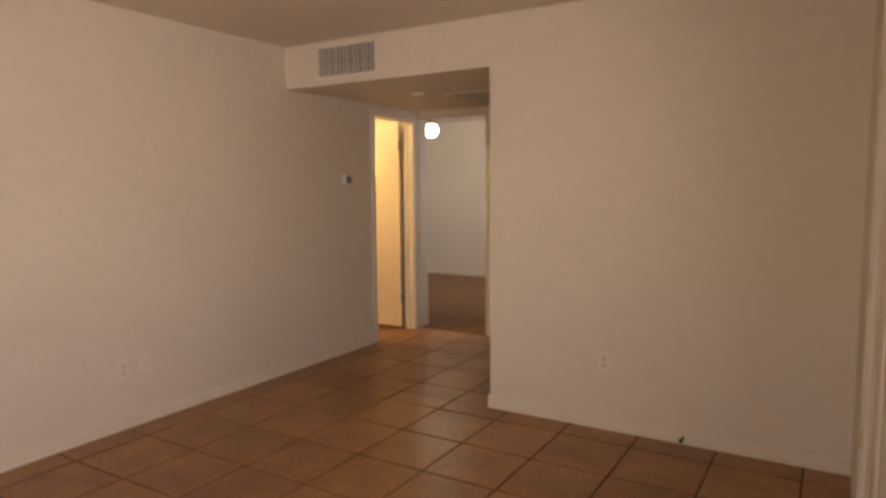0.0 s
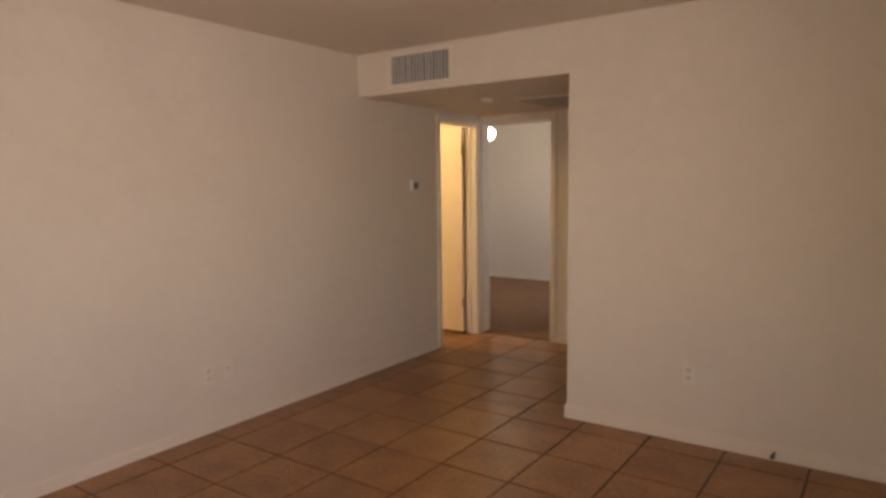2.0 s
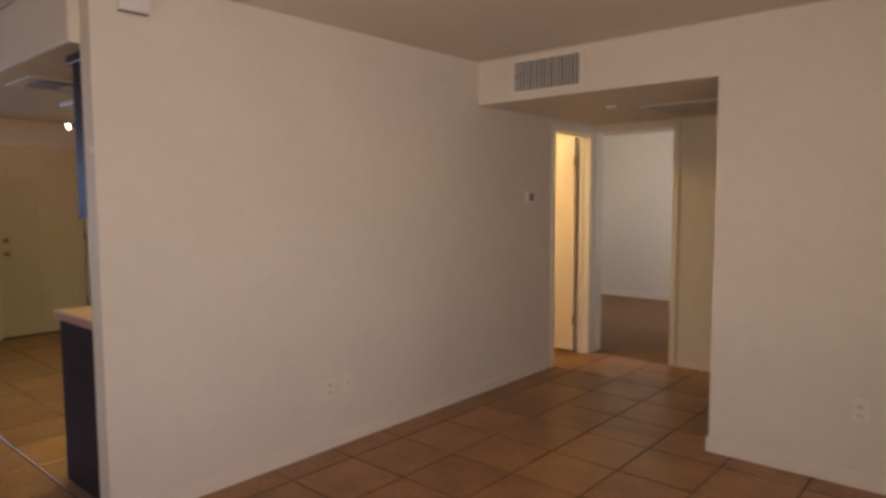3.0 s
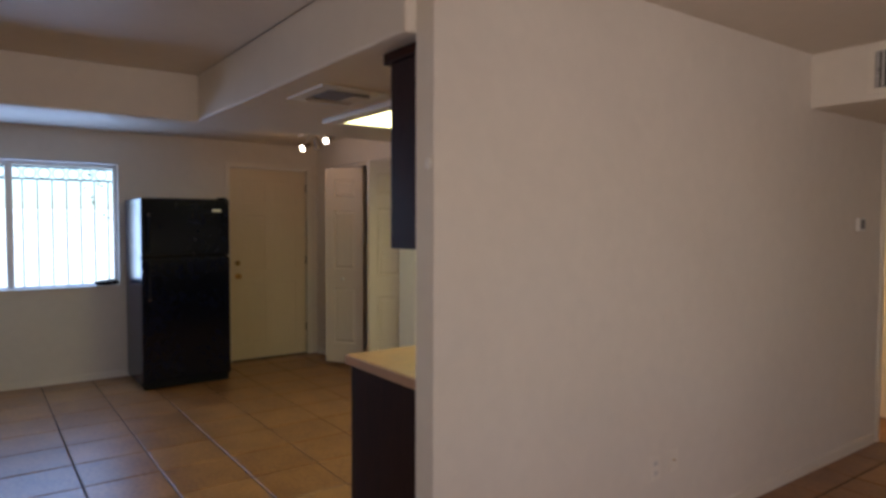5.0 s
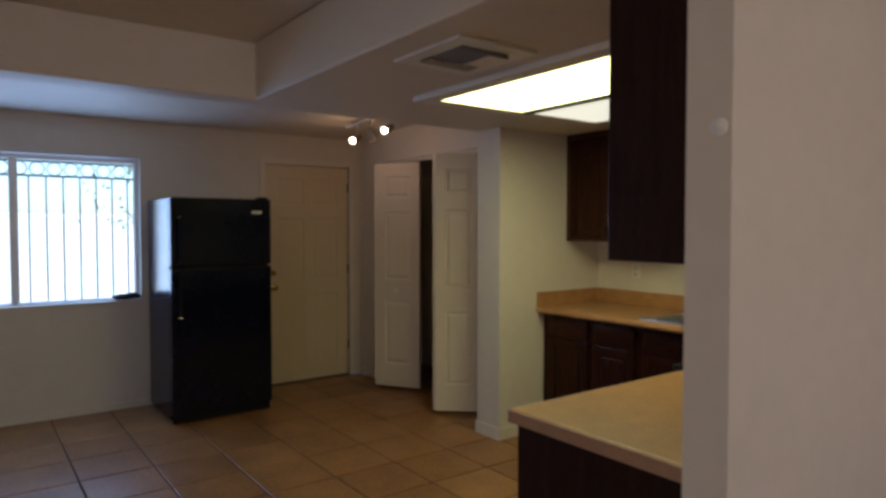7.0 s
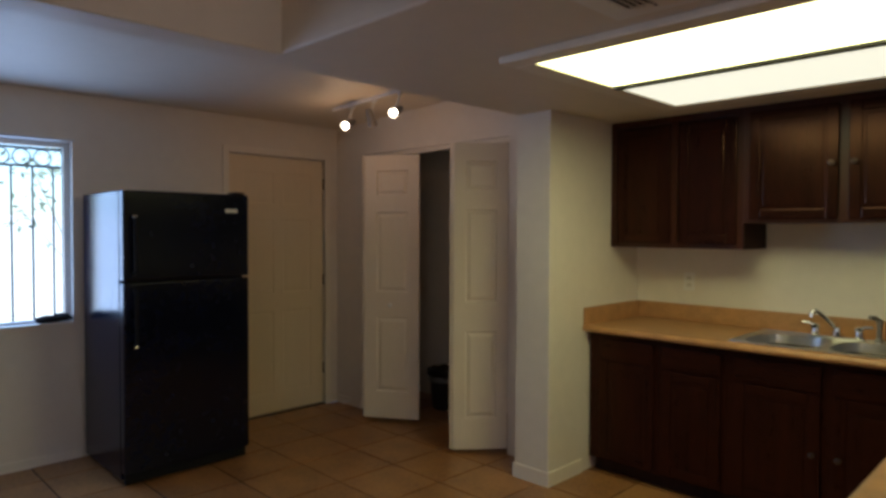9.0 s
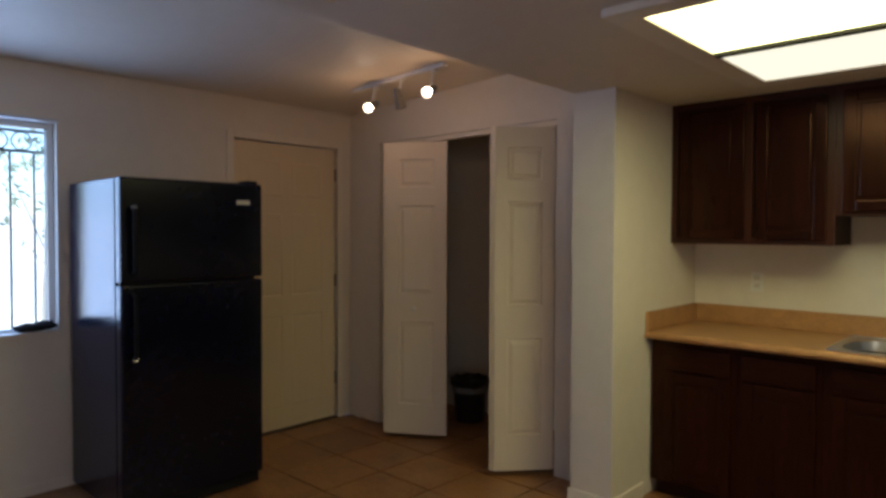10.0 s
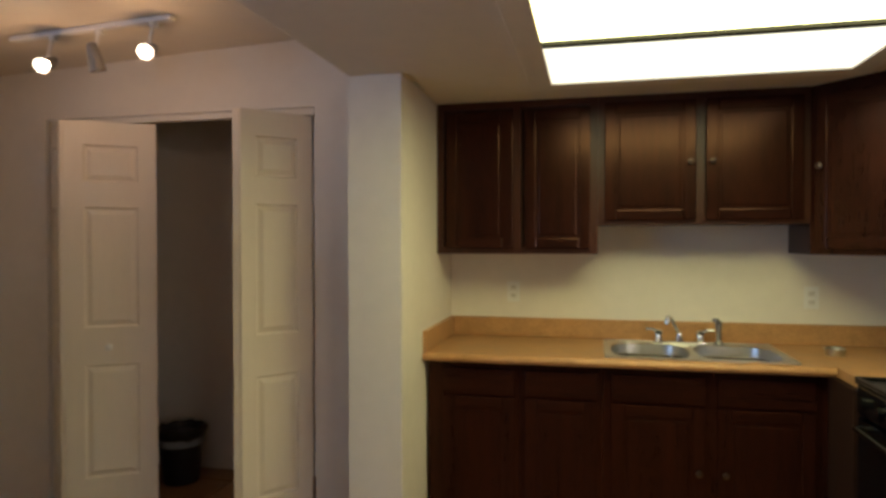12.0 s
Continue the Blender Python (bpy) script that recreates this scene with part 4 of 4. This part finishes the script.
TY, TX0, TX1 = 2.60, -8.27, -7.47


def strip_z(x):
    return 2.43 - 0.10 * (PX0 - x) / (PX0 - XB)


bm = bmesh.new()
box(bm, -0.41, -0.018, -0.022, 0.41, 0.018, 0, 0.004)
rail = part("rail", bm, PLASTIC, tl)
rail.matrix_world = pose((TX0 + TX1) / 2, TY, strip_z((TX0 + TX1) / 2) - 0.003, 0, -2.64)
for x, lit, aim in ((-8.06, True, (0.30, -0.86, -0.42)), (-7.82, False, (0.12, 0.2, -0.95)), (-7.55, True, (0.34, -0.86, -0.40))):
    top = Vector((x, TY, strip_z(x) - 0.024))
    head = top + Vector((0, -0.03, -0.125))
    way = Vector(aim).normalized()
    bm = bmesh.new()
    rod(bm, top, head + Vector((0, 0, 0.02)), 0.008)
    rod(bm, top + Vector((0, 0, -0.02)), top, 0.018)
    part("stem", bm, PLASTIC, tl, smooth=True)
    bm = bmesh.new()
    m = Matrix.Translation(head) @ way.to_track_quat("Z", "Y").to_matrix().to_4x4()
    lathe(bm, [(0.0, -0.06), (0.020, -0.058), (0.025, -0.03), (0.031, 0.03), (0.035, 0.06), (0.032, 0.06), (0.024, 0.0), (0.0, -0.005)], m)
    # dark grey heads: shade put in the colour, as the lamps hang just below
    h = part("head", bm, VENTM, tl, "lamp head, greyed to look unlit", True)
    bm = bmesh.new()
    lathe(bm, [(0.0, 0.015), (0.014, 0.02), (0.022, 0.050), (0.018, 0.056), (0.0, 0.058)], m)
    part("bulb", bm, SPOTLIT if lit else PLASTIC, h, "bright lit reflector bulb" if lit else "unlit bulb", True)
    if lit:
        bulb("spot", head + way * 0.088 + Vector((0, 0, -0.075)), 0.48, (1.0, 0.60, 0.30), 0.03)

# bedroom globe light with pull chains
gl = thing("globe_light", "lit frosted globe ceiling light with pull chains", "ceiling light", (-5.05, 7.65, 2.399))
bm = bmesh.new()
lathe(bm, [(0.07, 0), (0.07, -0.03), (0.03, -0.06), (0.018, -0.07), (0.018, -0.14), (0.05, -0.16), (0.05, -0.185), (0.0, -0.185)], pose(0, 0, 0))
part("fitter", bm, BRASS, gl, smooth=True)
bm = bmesh.new()
lathe(bm, [(0.04, -0.175)] + [(0.09 * math.cos(a * math.pi / 16), -0.245 - 0.09 * math.sin(a * math.pi / 16)) for a in range(-5, 8)] + [(0.0, -0.335)], pose(0, 0, 0))
part("globe", bm, GLOBELIT, gl, "glowing frosted glass globe", True)
for x in (-0.07, 0.07):
    bm = bmesh.new()
    rod(bm, (x, -0.05, -0.18), (x, -0.05, -0.44), 0.0016, seg=6)
    ball(bm, (x, -0.05, -0.445), 0.008, seg=8)
    part("pull_chain", bm, BRASS, gl)
bg = thing("bath_ceiling_light", "lit round bathroom ceiling light", "ceiling light", (-4.75, 4.75, 2.3))
bm = bmesh.new()
lathe(bm, [(0.13, 0), (0.13, -0.02), (0.11, -0.06), (0.0, -0.085)], pose(0, 0, 0))
part("shade", bm, BATHLIT, bg, smooth=True)


# ---------- small wall fittings ----------
def plate(name, label, category, m, holes, w=0.07, h=0.115, cover=TRIM):
    """Wall plate facing local -y."""
    t = thing(name, label, category)
    bm = bmesh.new()
    box(bm, -w / 2, -0.006, -h / 2, w / 2, -0.0005, h / 2, 0.002)
    part("cover", bm, cover, t)
    if holes == "outlet":
        for z in (-0.022, 0.022):
            bm = bmesh.new()
            box(bm, -0.017, -0.009, z - 0.014, 0.017, -0.005, z + 0.014, 0.003)
            r = part("receptacle", bm, RECEPT, t)
            for x in (-0.006, 0.006):
                boxpart("slot", r, GREYPL, (x - 0.0012, -0.0096, z - 0.004, x + 0.0012, -0.0088, z + 0.006))
    elif holes == "switch":
        boxpart("toggle", t, PLASTIC, (-0.005, -0.016, -0.006, 0.005, -0.005, 0.012), 0.001)
    elif holes == "jack":
        bm = bmesh.new()
        rod(bm, (0, -0.012, 0), (0, -0.005, 0), 0.005)
        part("jack", bm, BRASS, t)
    t.matrix_world = m
    return t


plate("wall_outlet", "white double outlet on the living room wall", "outlet", pose(-1.48, YB, 0.40), "outlet")
plate("wall_outlet", "white double outlet on the partition wall", "outlet", pose(XA, 2.435, 0.36, 0, 0, 90), "outlet")
plate("cable_plate", "white cable plate on the partition wall", "wall plate", pose(XA, 2.575, 0.37, 0, 0, 90), "jack")
plate("wall_outlet", "white double outlet over the worktop", "outlet", pose(-6.16, YK, 1.15), "outlet", cover=PLASTIC)
plate("wall_outlet", "white double outlet over the worktop corner", "outlet", pose(-4.63, YK, 1.14), "outlet", cover=PLASTIC)

th = thing("thermostat", "small white thermostat with dark display", "thermostat")
bm = bmesh.new()
box(bm, XA, 4.515 - 0.045, 1.437, XA + 0.024, 4.515 + 0.045, 1.525, 0.005)
part("case", bm, PLASTIC, th)
boxpart("display", th, GREYPL, (XA + 0.024, 4.515 - 0.027, 1.452, XA + 0.0265, 4.515 + 0.034, 1.512), 0.001, "dark display")
db = thing("door_chime", "off-white doorbell chime box high on the partition wall", "door chime")
bm = bmesh.new()
box(bm, XA, 1.305, 2.296, XA + 0.030, 1.44, 2.366, 0.008)
part("cover", bm, PLASTIC, db)
boxpart("base", db, GREYPL, (XA, 1.309, 2.291, XA + 0.026, 1.436, 2.296), 0.001, "dark lower edge")
hk = thing("wall_hook", "small round white stick-on hook on the wall end", "hook", (-3.955, YA, 1.69))
bm = bmesh.new()
lathe(bm, [(0.019, 0.0), (0.019, 0.004), (0.012, 0.009), (0.0, 0.011)], pose(0, 0, 0, 90))
part("disc", bm, PLASTIC, hk, smooth=True)
st = thing("door_stop", "small brass door stop on the baseboard", "door stop")
bm = bmesh.new()
rod(bm, (-1.03, YB - 0.013, 0.045), (-1.03, YB - 0.065, 0.045), 0.006)
rod(bm, (-1.03, YB - 0.065, 0.045), (-1.03, YB - 0.085, 0.045), 0.012)
part("stop_rod", bm, BRONZE, st, smooth=True)

baseboard("baseboard_closet", (XB + 0.010, YP - 0.010, 0, CX0 - 0.01, YP, 0.06))
st2 = thing("door_stop", "small white rubber-tipped door stop by the closet wall", "door stop")
bm = bmesh.new()
rod(bm, (-8.74, YP - 0.010, 0.035), (-8.74, YP - 0.06, 0.035), 0.007)
rod(bm, (-8.74, YP - 0.06, 0.035), (-8.74, YP - 0.078, 0.035), 0.013)
part("stop_rod", bm, PLASTIC, st2, smooth=True)

# ---------- garden ----------
# pale backdrop wall, added so the view through the window burns out
backdrop = tagged(new("backdrop_wall"), "added pale stucco backdrop wall beyond the yard", "garden wall", "", "structure")
bm = bmesh.new()
box(bm, -19.2, -30, -0.2, -19.0, 30, 1.75, 0.02)
part("wall_face", bm, STUCCO, backdrop)


def tree(x, y, h, seed):
    rnd = random.Random(seed)
    t = thing("garden_tree", "small leafy tree in the sunny yard", "tree", (x, y, -0.2))
    bm = bmesh.new()
    rod(bm, (0, 0, 0), (0.05, 0.05, h * 0.45), 0.045, 0.03)
    ends = []
    for i in range(7):
        a = i * 0.9 + rnd.random()
        e = Vector((math.cos(a) * h * 0.28, math.sin(a) * h * 0.28, h * (0.62 + 0.3 * rnd.random())))
        rod(bm, (0.05, 0.05, h * (0.32 + 0.1 * rnd.random())), e, 0.012, 0.004, 8)
        ends.append(e)
    part("trunk", bm, BARK, t)
    bm = bmesh.new()
    for e in ends:
        for k in range(38):
            c = e + Vector((rnd.gauss(0, 0.26), rnd.gauss(0, 0.26), rnd.gauss(0, 0.24))) * h * 0.42
            u = Vector((rnd.gauss(0, 1), rnd.gauss(0, 1), rnd.gauss(0, 1))).normalized() * 0.07
            v = Vector((rnd.gauss(0, 1), rnd.gauss(0, 1), rnd.gauss(0, 1))).cross(u).normalized() * 0.03
            bm.faces.new([bm.verts.new(c - u), bm.verts.new(c + v), bm.verts.new(c + u), bm.verts.new(c - v)])
    part("crown", bm, LEAF, t)


tree(-15.5, 2.75, 3.2, 4)

# ---------- floor tiles ----------
PITCH, JOINT = 0.41, 0.0095
TX, TYO = -2.911, 3.255


def tile_mesh(w, d):
    bm = bmesh.new()
    b = 0.004
    lo = [bm.verts.new((x, y, -0.008)) for x, y in ((0, 0), (w, 0), (w, d), (0, d))]
    mid = [bm.verts.new((x, y, -0.002)) for x, y in ((0, 0), (w, 0), (w, d), (0, d))]
    hi = [bm.verts.new((x, y, 0.0)) for x, y in ((b, b), (w - b, b), (w - b, d - b), (b, d - b))]
    for a, c in ((lo, mid), (mid, hi)):
        for i in range(4):
            bm.faces.new((a[i], a[(i + 1) % 4], c[(i + 1) % 4], c[i]))
    bm.faces.new(hi)
    return mesh("tile", bm, TILE)


shared = {}
rest = bmesh.new()
areas = ((XB, YS, XR, YB), (-5.9, YB, HX, YH + 0.01))
for ax0, ay0, ax1, ay1 in areas:
    for i in range(math.floor((ax0 - TX) / PITCH), math.ceil((ax1 - TX) / PITCH)):
        for j in range(math.floor((ay0 - TYO) / PITCH), math.ceil((ay1 - TYO) / PITCH)):
            x0, x1 = max(ax0, TX + i * PITCH + JOINT / 2), min(ax1, TX + (i + 1) * PITCH - JOINT / 2)
            y0, y1 = max(ay0, TYO + j * PITCH + JOINT / 2), min(ay1, TYO + (j + 1) * PITCH - JOINT / 2)
            if x1 - x0 < 0.02 or y1 - y0 < 0.02:
                continue
            if y0 < -0.7 or (XK - 0.7 < x0 < XK and y0 > 1.2) or (x0 > -1.9 and y0 > YB) or (y0 > 3.1 and -6.5 < x0 < XK):
                box(rest, x0, y0, -0.008, x1, y1, 0.0)
                continue
            key = (round(x1 - x0, 3), round(y1 - y0, 3))
            if key not in shared:
                shared[key] = tile_mesh(x1 - x0, y1 - y0)
            ob = new("tile", shared[key])
            ob.parent = floor_grout
            ob.location = (x0, y0, random.uniform(-0.0012, 0.0))
tagged(part("tile_field", rest, TILE, floor_grout), kind="stuff")
